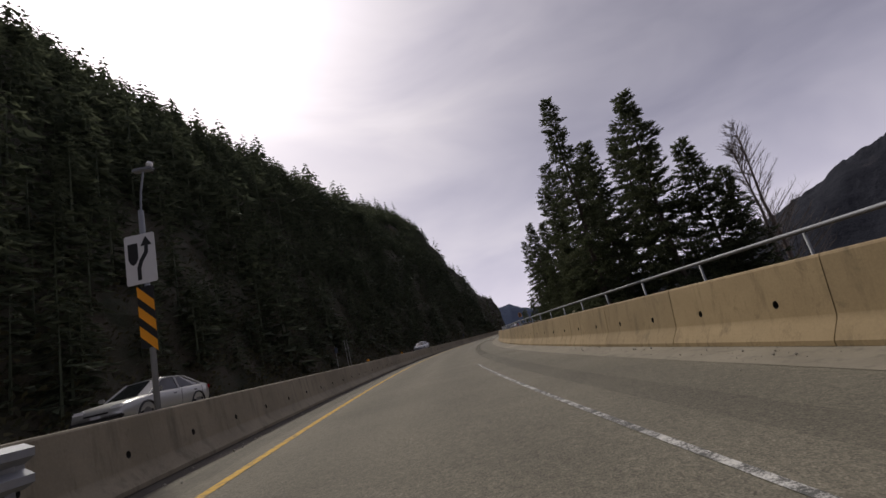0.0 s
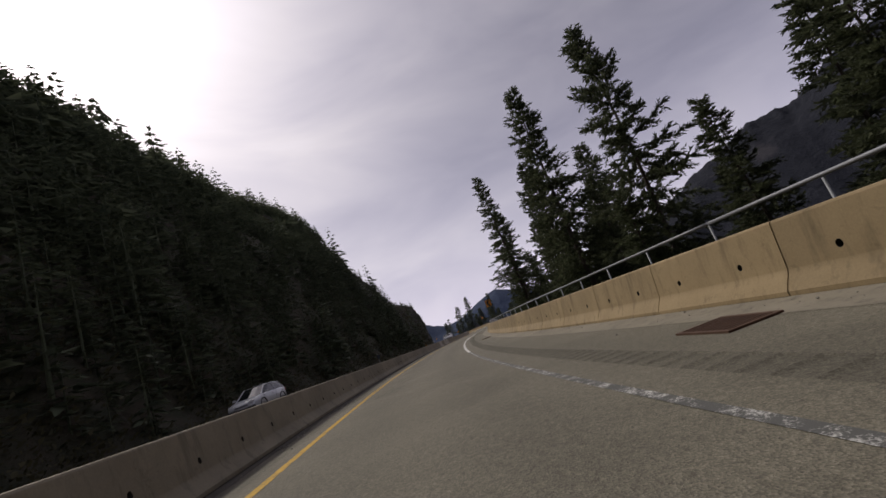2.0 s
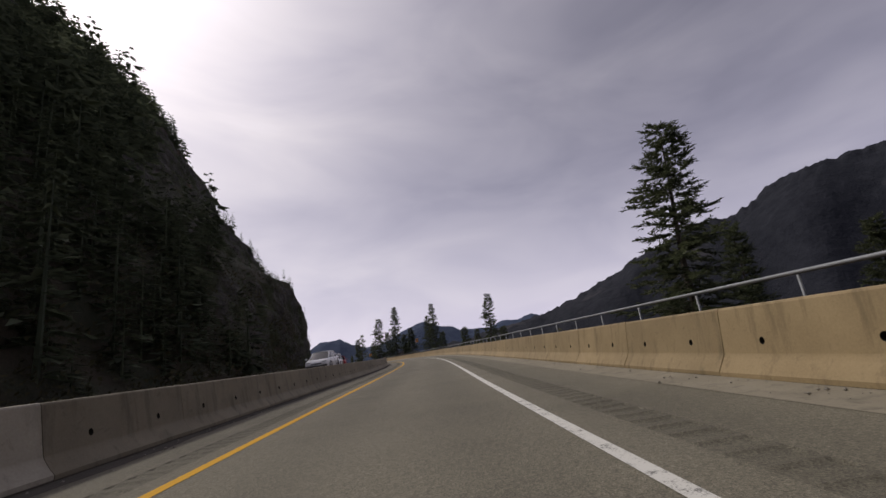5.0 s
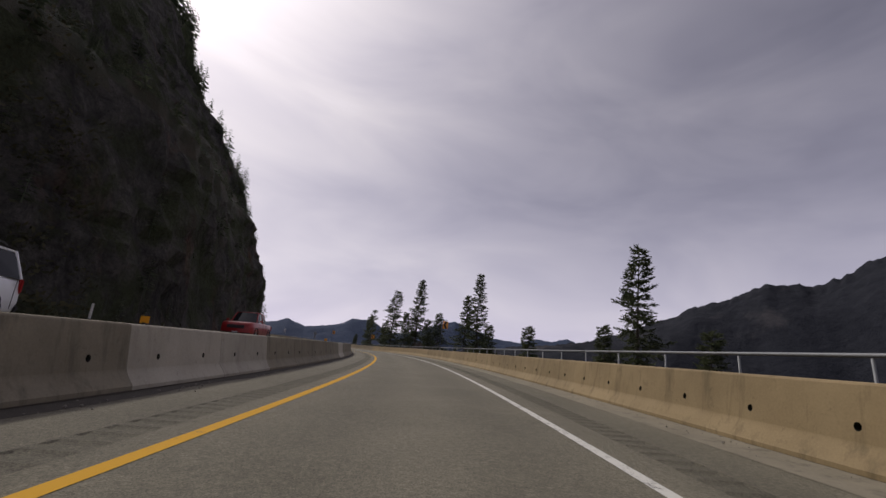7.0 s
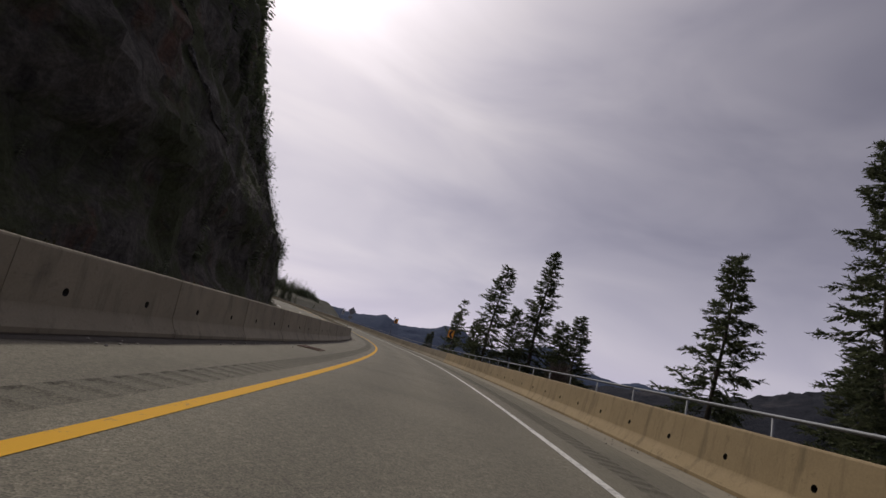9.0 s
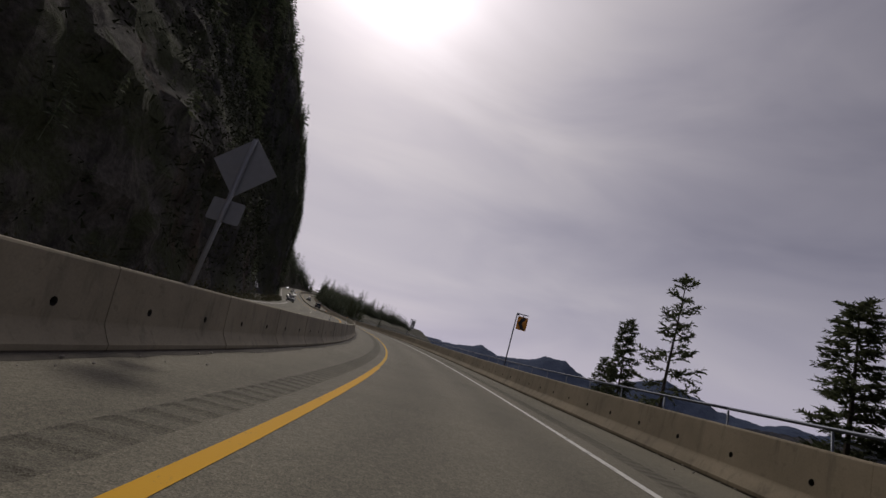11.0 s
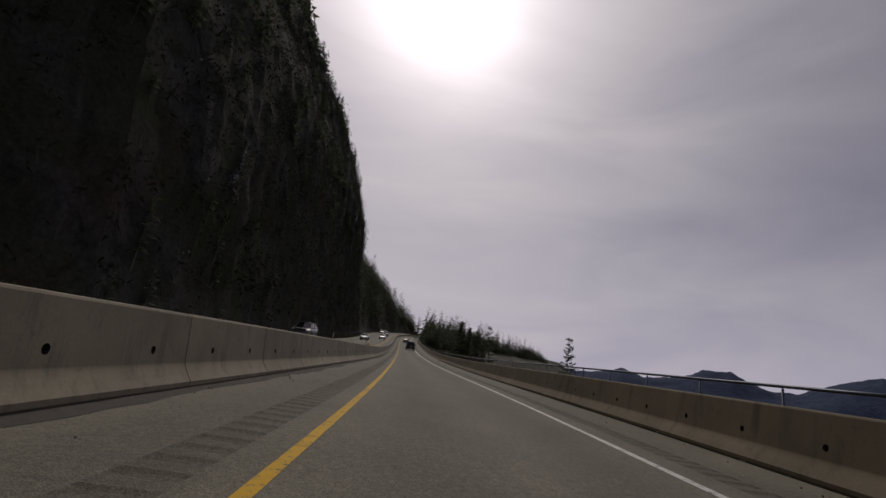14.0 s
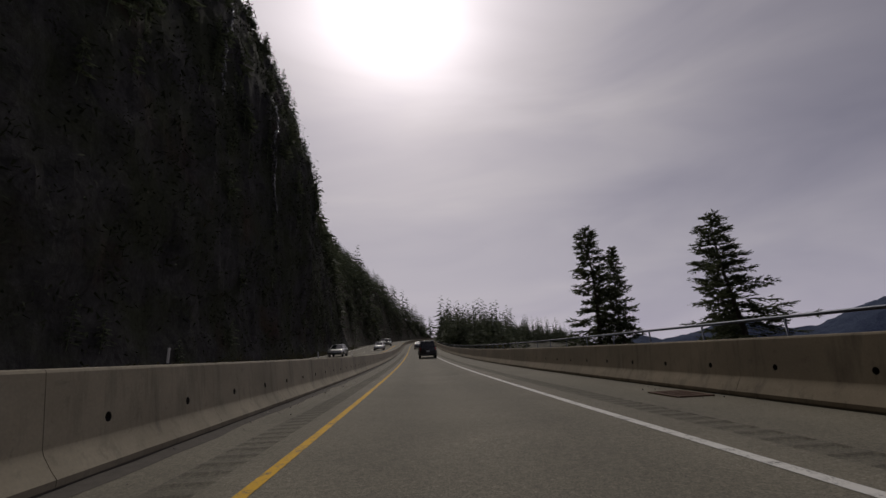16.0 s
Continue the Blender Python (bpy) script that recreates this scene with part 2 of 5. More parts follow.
def leaf_material(name, dark, light, thin=0.4, gloss=0.25):
    def build(n, p, where):
        island = n.add("ShaderNodeNewGeometry").outputs["Random Per Island"]
        patch = n.noise(where, 0.8, 3)
        f = n.math("ADD", n.math("MULTIPLY", island, 0.6), n.math("MULTIPLY", patch, 0.4))
        colour = n.mix(n.ramp(f, [(0.2, 0.0), (0.85, 1.0)]), dark, light)
        n.link(colour, p.inputs["Base Color"])
        set_rough(n, p, 0.75)
        p.inputs["Specular IOR Level"].default_value = gloss
        if thin:
            through_light = n.add("ShaderNodeBsdfTranslucent")
            n.link(colour, through_light.inputs["Color"])
            both_ways = n.add("ShaderNodeMixShader")
            both_ways.inputs[0].default_value = thin
            n.link(p.outputs[0], both_ways.inputs[1])
            n.link(through_light.outputs[0], both_ways.inputs[2])
            out = [q for q in n.tree.nodes if q.type == "OUTPUT_MATERIAL"][0]
            n.link(both_ways.outputs[0], out.inputs[0])
    return material(name, build)


NEEDLES = leaf_material("fir_needles", (0.046, 0.058, 0.031), (0.125, 0.138, 0.075), 0.45)
# paler than the bank firs: veiling glare over the woods put into the colour
NEEDLES_VEILED = leaf_material("veiled_needles", (0.075, 0.092, 0.060), (0.17, 0.19, 0.115))
SHRUB = leaf_material("shrub_leaves", (0.035, 0.036, 0.016), (0.095, 0.085, 0.04))
SCRUB = leaf_material("cliff_scrub_leaves", (0.028, 0.034, 0.019), (0.058, 0.062, 0.040), 0.0, 0.02)
BARK = plain("bark", (0.07, 0.055, 0.043), 0.92, vary=0.4, scale=5.0, relief=0.02)
TWIG = plain("bare_twigs", (0.13, 0.105, 0.09), 0.9, vary=0.3)
STEEL = plain("galvanised_steel", (0.22, 0.23, 0.25), 0.6, 0.35, 0.14, 12.0)
DARK_STEEL = plain("dark_grey_steel", (0.10, 0.11, 0.14), 0.5, 0.6, 0.2, 12.0)


def water_build(n, p, where):
    ripple = n.noise(where, 0.22, 6, 0.65)
    n.link(n.mix(ripple, (0.03, 0.045, 0.055), (0.045, 0.06, 0.07)), p.inputs["Base Color"])
    set_rough(n, p, 0.16)
    bump(n, p, ripple, 0.5, 0.6)


WATER = material("sea_water", water_build)


def ridge_material(name, dark, light, rock):
    def build(n, p, where):
        a, b = n.noise(where, 0.004, 7, 0.62), n.noise(where, 0.02, 6, 0.7)
        colour = n.mix(n.ramp(b, [(0.3, 0.0), (0.7, 1.0)]), dark, light)
        colour = n.mix(n.ramp(a, [(0.60, 0.0), (0.70, 0.5)]), colour, rock)
        n.link(colour, p.inputs["Base Color"])
        set_rough(n, p, 0.95)
        p.inputs["Specular IOR Level"].default_value = 0.1
        bump(n, p, b, 0.8, 18.0)
    return material(name, build)


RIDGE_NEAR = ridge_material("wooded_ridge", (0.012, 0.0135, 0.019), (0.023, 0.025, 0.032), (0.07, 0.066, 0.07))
# distance haze is put into the far range's blue base colour
RIDGE_HAZED = ridge_material("hazed_ridge", (0.036, 0.050, 0.088), (0.052, 0.068, 0.108), (0.07, 0.082, 0.115))
WHITE_FACE = plain("white_sign_face", (0.62, 0.62, 0.62), 0.4, vary=0.06)
BLACK_FACE = plain("black_sign_print", (0.012, 0.012, 0.013), 0.5)
ORANGE_FACE = plain("amber_sign_face", (0.85, 0.34, 0.02), 0.42, vary=0.08)
AMBER = plain("amber_reflector", (0.75, 0.33, 0.02), 0.35)
WHITE_POST = plain("white_plastic", (0.55, 0.55, 0.55), 0.5)
RUBBER = plain("tyre_rubber", (0.018, 0.018, 0.018), 0.85)
RIM = plain("alloy_rim", (0.16, 0.16, 0.165), 0.4, 0.8)
LAMP_GLASS = plain("headlight_glass", (0.75, 0.75, 0.74), 0.1)
TAIL_GLASS = plain("tail_light_glass", (0.35, 0.02, 0.02), 0.2)
TRIM = plain("black_trim", (0.02, 0.02, 0.021), 0.5)
PLATE = plain("plate_plastic", (0.5, 0.5, 0.52), 0.5)
IRON = plain("rusty_iron", (0.10, 0.055, 0.035), 0.8, 0.3, 0.4)


def paint(name, colour, metal=0.0):
    m = plain(name, colour, 0.28, metal, 0.03)
    return m


GLASS = plain("tinted_car_glass", (0.012, 0.014, 0.016), 0.06)


# ---------------------------------------------------------------- the line of the road
HEADINGS = (-29.0, -33.0, -36.9, -40.8, -44.35, -47.8, -51.7, -53.85, -56.45, -58.6, -59.6, -58.9, -56.4, -52.9, -49.1, -45.0,
            -40.8, -36.8, -32.5, -27.8, -22.8, -18.6, -14.2, -10.75, -8.8, -8.5, -8.5, -8.4, -8.4, -8.3, -8.3, -8.3, -8.3,
            -8.8, -11.0, -16.0, -22.0, -28.0, -33.0, -37.0, -40.0)
S_FIRST, S_LAST = -120, 900
_s = np.arange(S_FIRST, S_LAST + 1, 1.0)
_h = np.radians(np.interp(_s, -20 + 15 * np.arange(len(HEADINGS)), HEADINGS))
_x = np.concatenate([[0], np.cumsum(-np.sin(_h[:-1]))])
_y = np.concatenate([[0], np.cumsum(np.cos(_h[:-1]))])
_x -= np.interp(0, _s, _x)
_y -= np.interp(0, _s, _y)
YELLOW, WHITE = -1.584, 2.016
LEFT_AT = (2.85, 2.67, 2.39, 2.86, 3.28, 3.30, 3.47, 3.57, 3.67, 3.81, 3.42, 2.95, 3.05, 3.05)
RIGHT_AT = (4.10, 4.45, 4.59, 4.45, 4.48, 4.35, 4.25, 4.32, 4.26, 4.02, 4.08, 4.45, 4.43, 4.43)


def heading(s):
    return float(np.interp(s, _s, _h))


def grade(s):
    """The road dips in its second bend, climbs along the straight, ever more steeply, and eases off beyond it."""
    return -0.7 * math.exp(-((s - 270) / 45) ** 2) + 0.0003 * max(0.0, min(s, 470) - 345) ** 2 + max(0.0, min(s, 545) - 470) * 0.075 + max(0.0, s - 545) * 0.02


def bank(s):
    """How steeply the road leans across its width: it is tilted into both of its bends."""
    return float(np.interp(s, (-120, 40, 100, 160, 200, 255, 290, 330, 900), (-0.015, -0.02, -0.01, 0.02, 0.03, 0.045, 0.035, 0.0, 0.0)))


def place(s, lat, z=0.0):
    """A point at s metres along the road and lat metres to the right of its line, the ground leaning with the road's banking."""
    h, b = heading(s), bank(s)
    z = z + grade(s) * min(1.0, max(0.0, (z + 30) / 30))
    lat, z = lat - b * z, z + b * lat
    return Vector((float(np.interp(s, _s, _x)) + math.cos(h) * lat, float(np.interp(s, _s, _y)) + math.sin(h) * lat, z))


def stand(s, lat, z=0.0, turn=0.0):
    """A pose there whose +y runs along the road and +x to the right."""
    return Matrix.Translation(place(s, lat, z)) @ Matrix.Rotation(heading(s) + radians(turn), 4, "Z")


def lean(s, lat, z=0.0, turn=0.0):
    """The same, tilted with the banked and climbing road."""
    return Matrix.Translation(place(s, lat, z)) @ Matrix.Rotation(heading(s), 4, "Z") @ Matrix.Rotation(math.atan((grade(s + 1) - grade(s - 1)) / 2), 4, "X") @ Matrix.Rotation(-math.atan(bank(s)), 4, "Y") @ Matrix.Rotation(radians(turn), 4, "Z")


def left_at(s):
    return float(np.interp(s, -20 + 35 * np.arange(len(LEFT_AT)), LEFT_AT))


def right_at(s):
    return float(np.interp(s, -20 + 35 * np.arange(len(RIGHT_AT)), RIGHT_AT))


def rise_at(s):
    """How much higher the opposite lanes lie than this side's."""
    return float(np.interp(s, (-60, 0, 70, 170, 210, 300, 400), (0.50, 0.55, 0.55, 0.58, 0.55, 0.45, 0.45)))


# ---------------------------------------------------------------- mesh helpers
def mesh_of(name, verts, faces, mat, smooth=False):
    me = bpy.data.meshes.new(name)
    me.from_pydata([tuple(v) for v in verts], [], faces)
    me.materials.append(mat)
    if smooth:
        me.polygons.foreach_set("use_smooth", [True] * len(me.polygons))
    me.update()
    return me


def finish(bm, name, mat, smooth=False):
    me = bpy.data.meshes.new(name)
    bmesh.ops.recalc_face_normals(bm, faces=bm.faces)
    bm.to_mesh(me)
    bm.free()
    me.materials.append(mat)
    if smooth:
        me.polygons.foreach_set("use_smooth", [True] * len(me.polygons))
    return me


def part(name, data, parent, label=""):
    ob = new(name, data)
    ob.parent = parent
    if label:
        tagged(ob, label)
    return ob


def box(bm, size, at, bevel=0.0, turn=None):
    m = Matrix.Translation(at) @ (turn or Matrix.Identity(4)) @ Matrix.Diagonal((*size, 1))
    made = bmesh.ops.create_cube(bm, size=1.0, matrix=m)
    if bevel:
        edges = {e for v in made["verts"] for e in v.link_edges}
        bmesh.ops.bevel(bm, geom=list(edges), offset=bevel, segments=2, affect="EDGES")


def tube(bm, points, radius, sides=8, taper=None, cap=True):
    """A round bar along points."""
    rings = []
    n = len(points)
    for i, q in enumerate(points):
        q = Vector(q)
        way = (Vector(points[min(i + 1, n - 1)]) - Vector(points[max(i - 1, 0)])).normalized()
        a = way.orthogonal().normalized() if abs(way.z) > 0.9 else way.cross(Vector((0, 0, 1))).normalized()
        b = way.cross(a)
        r = radius if taper is None else radius + (taper - radius) * i / max(1, n - 1)
        rings.append([bm.verts.new(q + r * (math.cos(t) * a + math.sin(t) * b)) for t in [2 * math.pi * k / sides for k in range(sides)]])
    for u, v in zip(rings, rings[1:]):
        for k in range(sides):
            bm.faces.new((u[k], u[(k + 1) % sides], v[(k + 1) % sides], v[k]))
    if cap:
        bm.faces.new(rings[0][::-1])
        bm.faces.new(rings[-1])


def strip(name, stations, lats, mat, z=0.0):
    """A surface along the road: lats is a function of s that gives (lat, z) pairs."""
    verts, faces, width = [], [], None
    for s in stations:
        row = lats(s)
        width = len(row)
        verts += [place(s, la, zz + z) for la, zz in row]
    for i in range(len(stations) - 1):
        for k in range(width - 1):
            a = i * width + k
            faces.append((a, a + 1, a + width + 1, a + width))
    me = mesh_of(name, verts, faces, mat)
    me.attributes.new("lat", "FLOAT", "POINT").data.foreach_set("value", [la for s in stations for la, _ in lats(s)])
    return me


# ---------------------------------------------------------------- ground, water, road
LONG = np.concatenate([np.arange(-60, 480, 1.5), np.arange(480, 890, 6.0)])
SEA = -36.0
# distance of the hillside from the road's line at these heights, by stations along the road
LEVELS = (0, 10, 16, 20, 30, 45, 60, 80, 105)
HILL = {
    -130: (15, 20.5, 24.4, 27, 33.5, 43.5, 55, 115, 200),
    50: (15, 20.5, 24.4, 27, 33.4, 43.6, 57.8, 112.9, 200),
    90: (15, 20.5, 24.4, 27, 32.8, 41.5, 55, 112.5, 201.1),
    130: (15, 20.5, 24.4, 27, 32.3, 42, 56, 112, 200),
    150: (15, 19.5, 23.5, 26.1, 32, 46, 56, 105.2, 195),
    170: (15, 18.4, 22.7, 25.5, 30.5, 42, 51, 98.5, 190),
    190: (15.3, 16.4, 17.6, 25.5, 31, 38.4, 50, 90.1, 170),
    197: (15.4, 16.2, 17.4, 26, 33, 39, 46.5, 81.8, 160.7),
    205: (15.5, 16.8, 18.2, 26, 34, 39, 46, 73, 150),
    215: (15.3, 16.8, 18.6, 25, 33, 37.5, 43, 70.5, 137.5),
    226: (15.1, 16.2, 17.2, 21, 28.5, 35.9, 42, 63.2, 123.8),
    237: (14.8, 16.3, 17.9, 19, 24.5, 32.5, 40, 58.9, 110),
    246: (14.6, 16.5, 19.1, 20.9, 24, 35.2, 41.2, 55, 100.1),
    255: (14.1, 16.5, 19.7, 21.8, 22.5, 32.1, 41.8, 51.5, 91.2),
    275: (14.3, 15.9, 19.5, 21.9, 25.2, 29.6, 37.1, 47.4, 80.9),
    295: (14.7, 15.2, 19, 21.5, 27.2, 31, 35.9, 40.6, 69.9),
    318: (16.2, 20.0, 22.2, 23.6, 26.8, 29.8, 36.2, 39.4, 61.5),
    330: (17.0, 21.4, 23.2, 24.4, 27.2, 29.8, 36.0, 39.6, 57.0),
    338: (16.4, 19.6, 20.8, 21.6, 23.8, 28.2, 35.0, 40.0, 54.5),
    345: (14.4, 15.5, 16.4, 17, 19.9, 26.4, 33.7, 40.4, 52),
    400: (14.5, 15.1, 15.5, 15.7, 17.1, 21, 30.3, 40.2, 53.2),
    432: (14.5, 14.8, 14.9, 15, 15.4, 21, 30.7, 39.7, 58.6),
    450: (14.6, 15.8, 16.5, 16.9, 19.2, 23.9, 32.7, 47.8, 80),
    468: (15, 17.6, 19.3, 20.4, 24.7, 33.1, 44.1, 72, 130),
    500: (15.1, 17.5, 19.6, 21, 28.1, 36.3, 50, 88, 160),
    525: (15.1, 17.7, 20, 21.5, 32.2, 50.4, 80, 140, 220),
    548: (15.4, 19.3, 24.4, 27.8, 46.6, 85.1, 130, 200, 280),
    575: (17, 30.7, 53.9, 69.4, 160.1, 300, 400, 500, 600),
    600: (18.5, 150.3, 216, 259.8, 380, 480, 580, 680, 780),
    900: (18, 150, 216, 260, 380, 480, 580, 680, 780),
}
STATIONS = sorted(HILL)
RISE = np.concatenate([np.linspace(0, 1.2, 4)[1:], np.arange(2, 46, 1.0), np.arange(46.5, 80, 2.2), np.arange(81, 106, 5)])


def hill_out(s, z):
    """How far from the road's line the hillside stands at height z."""
    rows = [np.interp(z, LEVELS, HILL[q]) for q in STATIONS]
    return float(np.interp(s, STATIONS, rows))


def hill_profile(s):
    """Points (lat, z) of the hillside on the left at s, from the road's edge upwards."""
    up = rise_at(s)
    pts = [(-13.2, up - 0.02), (-13.9, up - 0.35), (-14.5, up - 0.30)]
    pts += [(-hill_out(s, z), max(float(z), up - 0.25)) for z in RISE]
    la, z = pts[-1]
    return pts + [(la - 40, z - 6), (la - 150, z - 60), (la - 260, SEA - 5)]


def steepness(s, z):
    return 8.0 / max(0.3, hill_out(s, z + 4) - hill_out(s, max(0, z - 4)))


def rocky(s, z):
    return s > 158 and s < 470 and steepness(s, z) > 1.55


def rough_hill(s, la, z):
    """Breaks up the hillside: ledges, clefts and boulders."""
    hard = float(np.interp(s, (270, 310), (1.0, 0.6))) if rocky(s, z) else 0.5
    grow = min(1.0, z / 3.0)
    d = noise.fractal(Vector((s * 0.05, z * 0.06, 3.1)), 0.9, 2.1, 5) * 1.1 * hard
    d += (abs(noise.noise(Vector((s * 0.17, z * 0.055, 9.7)))) - 0.25) * 1.3 * hard
    d += (abs(noise.noise(Vector((s * 0.42, z * 0.10, 4.2)))) - 0.25) * 0.8 * hard
    d += noise.noise(Vector((s * 0.8, z * 0.5, 1.7))) * 0.30
    slab = noise.noise(Vector((s * 0.07 + z * 0.05, z * 0.15 - s * 0.03, 6.3))) * 4.0
    d += (abs(slab - round(slab)) - 0.25) * (1.0 if rocky(s, z) and s < 285 else 0.0)
    d += noise.noise(Vector((s * 0.3, z * 0.6, 8.8))) * (0.5 if s < 285 else 0.0)
    d += (noise.noise(Vector((s * 0.045, z * 0.21, 2.6))) * 1.5 if 215 < s < 285 else 0.0) * min(1.0, (285 - s) / 12, (s - 215) / 12)
    return la - (d + 0.5) * grow, z + noise.noise(Vector((s * 0.11, z * 0.1, 5.0))) * 0.8 * grow


hill_s = list(np.arange(-60, 470, 0.9)) + list(np.arange(470, 890, 4.0))
TOPK = 3 + len(RISE)
hill_rows = []
for s in hill_s:
    hill_rows.append([rough_hill(s, la, z) if 3 <= k < TOPK else (la, z) for k, (la, z) in enumerate(hill_profile(s))])


def hill_face(s, z):
    """The rough hillside's lat at s and height z."""
    i = int(np.clip(np.searchsorted(hill_s, s), 1, len(hill_s) - 1))
    row = hill_rows[i][3:TOPK]
    zs = [q[1] for q in row]
    return float(np.interp(z, zs, [q[0] for q in row]))


def hill_point(i, k):
    la, z = hill_rows[i][k]
    return place(hill_s[i], la, z)


def shore_profile(s):
    """The bank on the right, falling to the sea; a wooded point where the road leaves it."""
    r = right_at(s)
    out = float(np.interp(s, (0, 440, 470, 700, 760), (0, 0, 1, 1, 0.4)))
    pts = [(r + 0.2, -0.03), (r + 1.2, -0.05), (r + 2.2, -0.5), (r + 5, -2.2 * (1 - 0.7 * out)), (r + 10, -5.5 * (1 - 0.8 * out)),
           (r + 18, -11 * (1 - 0.85 * out)), (r + 30, -19 * (1 - 0.8 * out)), (r + 50, -30 * (1 - 0.5 * out)), (r + 75, SEA - 3), (r + 130, SEA - 8)]
    return [(la, z + (noise.noise(Vector((s * 0.12, la * 0.2, 2.0))) * 0.6 if k > 2 else 0)) for k, (la, z) in enumerate(pts)]


cols = len(hill_rows[0])
verts = [hill_point(i, k) for i in range(len(hill_s)) for k in range(cols)]
faces = [(i * cols + k, i * cols + k + 1, (i + 1) * cols + k + 1, (i + 1) * cols + k) for i in range(len(hill_s) - 1) for k in range(cols - 1)]
hill_mesh = mesh_of("ground", verts, faces, ROCK)
hill_mesh.materials.append(SOIL)
# beyond s 286 the cliff takes the rock coloured darker for shade
hill_mesh.materials.append(SHADE_CLIFF)
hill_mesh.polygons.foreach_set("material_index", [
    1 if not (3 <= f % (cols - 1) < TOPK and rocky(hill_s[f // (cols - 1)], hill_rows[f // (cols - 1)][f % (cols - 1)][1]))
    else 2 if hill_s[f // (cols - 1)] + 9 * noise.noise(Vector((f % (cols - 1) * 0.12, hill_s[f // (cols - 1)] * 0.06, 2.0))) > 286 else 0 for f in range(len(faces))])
bank_mesh = strip("bank", LONG, lambda s: shore_profile(s), SOIL)
bm = bmesh.new()
bm.from_mesh(hill_mesh)
bm.from_mesh(bank_mesh)
# a bed under the road joins both sides into one sheet
bed = strip("bed", LONG, lambda s: [(-13.4, rise_at(s) - 0.05), (-9, rise_at(s) - 0.06), (-left_at(s) - 0.7, rise_at(s) - 0.06), (-left_at(s) - 0.3, -0.06), (0, -0.06), (right_at(s) + 0.4, -0.05)], SOIL)
bm.from_mesh(bed)
ground_mesh = bpy.data.meshes.new("ground")
bm.to_mesh(ground_mesh)
bm.free()
for m in (ROCK, SOIL, SHADE_CLIFF):
    ground_mesh.materials.append(m)
rock_faces = len(faces)
index = np.ones(len(ground_mesh.polygons), dtype=np.int32)
old = np.zeros(rock_faces, dtype=np.int32)
hill_mesh.polygons.foreach_get("material_index", old)
index[:rock_faces] = old
ground_mesh.polygons.foreach_set("material_index", index)
ground = tagged(new("ground", ground_mesh), "steep rocky hillside with cliff and forest floor", "ground", kind="structure")

bm = bmesh.new()
bmesh.ops.create_circle(bm, cap_ends=True, radius=4800, segments=96, matrix=Matrix.Translation((200, 200, SEA)))
tagged(new("water", finish(bm, "water", WATER)), "calm grey sea far below the road", "water", kind="structure")

GROOVE_L, GROOVE_R = (-2.33, -1.93), (2.50, 2.90)
road = tagged(new("road", strip("road", LONG, lambda s: [(GROOVE_L[1], 0.0), (-1.0, 0.0), (0.5, 0.0), (GROOVE_R[0], 0.0)], ASPHALT)),
              "aged grey asphalt highway with painted lines", "road", kind="structure")
part("shoulder", strip("shoulder", LONG, lambda s: [(-left_at(s) - 0.3, 0.0), (GROOVE_L[0], 0.0)], ASPHALT), road)
opposite = tagged(new("opposite_road", strip("opposite_road", LONG, lambda s: [(-13.3, rise_at(s) - 0.02), (-9, rise_at(s)), (-left_at(s) - 0.57, rise_at(s)), (-left_at(s) - 0.53, -0.02)], ASPHALT)),
                  "grey asphalt lanes beyond the median barrier", "road", kind="structure")
part("shoulder", strip("shoulder", LONG, lambda s: [(GROOVE_R[1], 0.0), (3.4, 0.0), (right_at(s) + 0.3, 0.0)], ASPHALT), road)


def rumble(name, a, b, first, last):
    """Milled grooves across the shoulder, one every 0.3 m."""
    stations, depths = [], []
    s = first
    while s < last:
        for ds, dz in ((0.0, 0.0), (0.03, -0.014), (0.09, -0.018), (0.14, -0.012), (0.18, 0.0)):
            stations.append(s + ds)
            depths.append(dz)
        s += 0.30
    depth = dict(zip(stations, depths))
    stations += [last + 3 * i for i in range(1, 150)]
    before = [-60 + 3 * i for i in range(int((first + 60) // 3))]
    stations = before + stations
    return strip(name, stations, lambda q: [(a, 0.0), (a + 0.02, depth.get(q, 0.0)), (b - 0.02, depth.get(q, 0.0)), (b, 0.0)], GROOVE)


part("rumble_strip", rumble("rumble_strip", *GROOVE_L, 60, 440), road, "milled rumble strip beside the yellow line")
part("rumble_strip", rumble("rumble_strip", *GROOVE_R, 20, 440), road, "milled rumble strip beside the white line")


def line(name, stations, lat, half, mat):
    return strip(name, stations, lambda s: [(lat + q, 0.004 + (rise_at(s) if lat < -4.6 else 0.0)) for q in (-half, half)], mat)


def spans(a, b, step=1.5):
    n = max(2, int((b - a) / step) + 1)
    return list(np.linspace(a, b, n))


part("yellow_line", line("yellow_line", spans(120, 268), YELLOW, 0.068, PAINT_YELLOW), road, "solid yellow edge line")
part("yellow_line", line("yellow_line", spans(268, 880), YELLOW, 0.052, PAINT_YELLOW_THIN), road, "solid yellow edge line, worn at its edges")
part("yellow_line", line("yellow_line", spans(-58, 60), YELLOW + 0.02, 0.068, PAINT_YELLOW_WORN), road, "worn yellow edge line")
part("yellow_line", line("yellow_line", spans(60, 120), YELLOW - 0.055, 0.035, PAINT_YELLOW_WORN), road, "worn yellow edge line")
part("yellow_line", line("yellow_line", spans(60, 120), YELLOW + 0.055, 0.035, PAINT_YELLOW_WORN), road, "worn yellow edge line")
part("white_line", line("white_line", spans(65, 880), WHITE, 0.062, PAINT_WHITE), road, "solid white edge line")
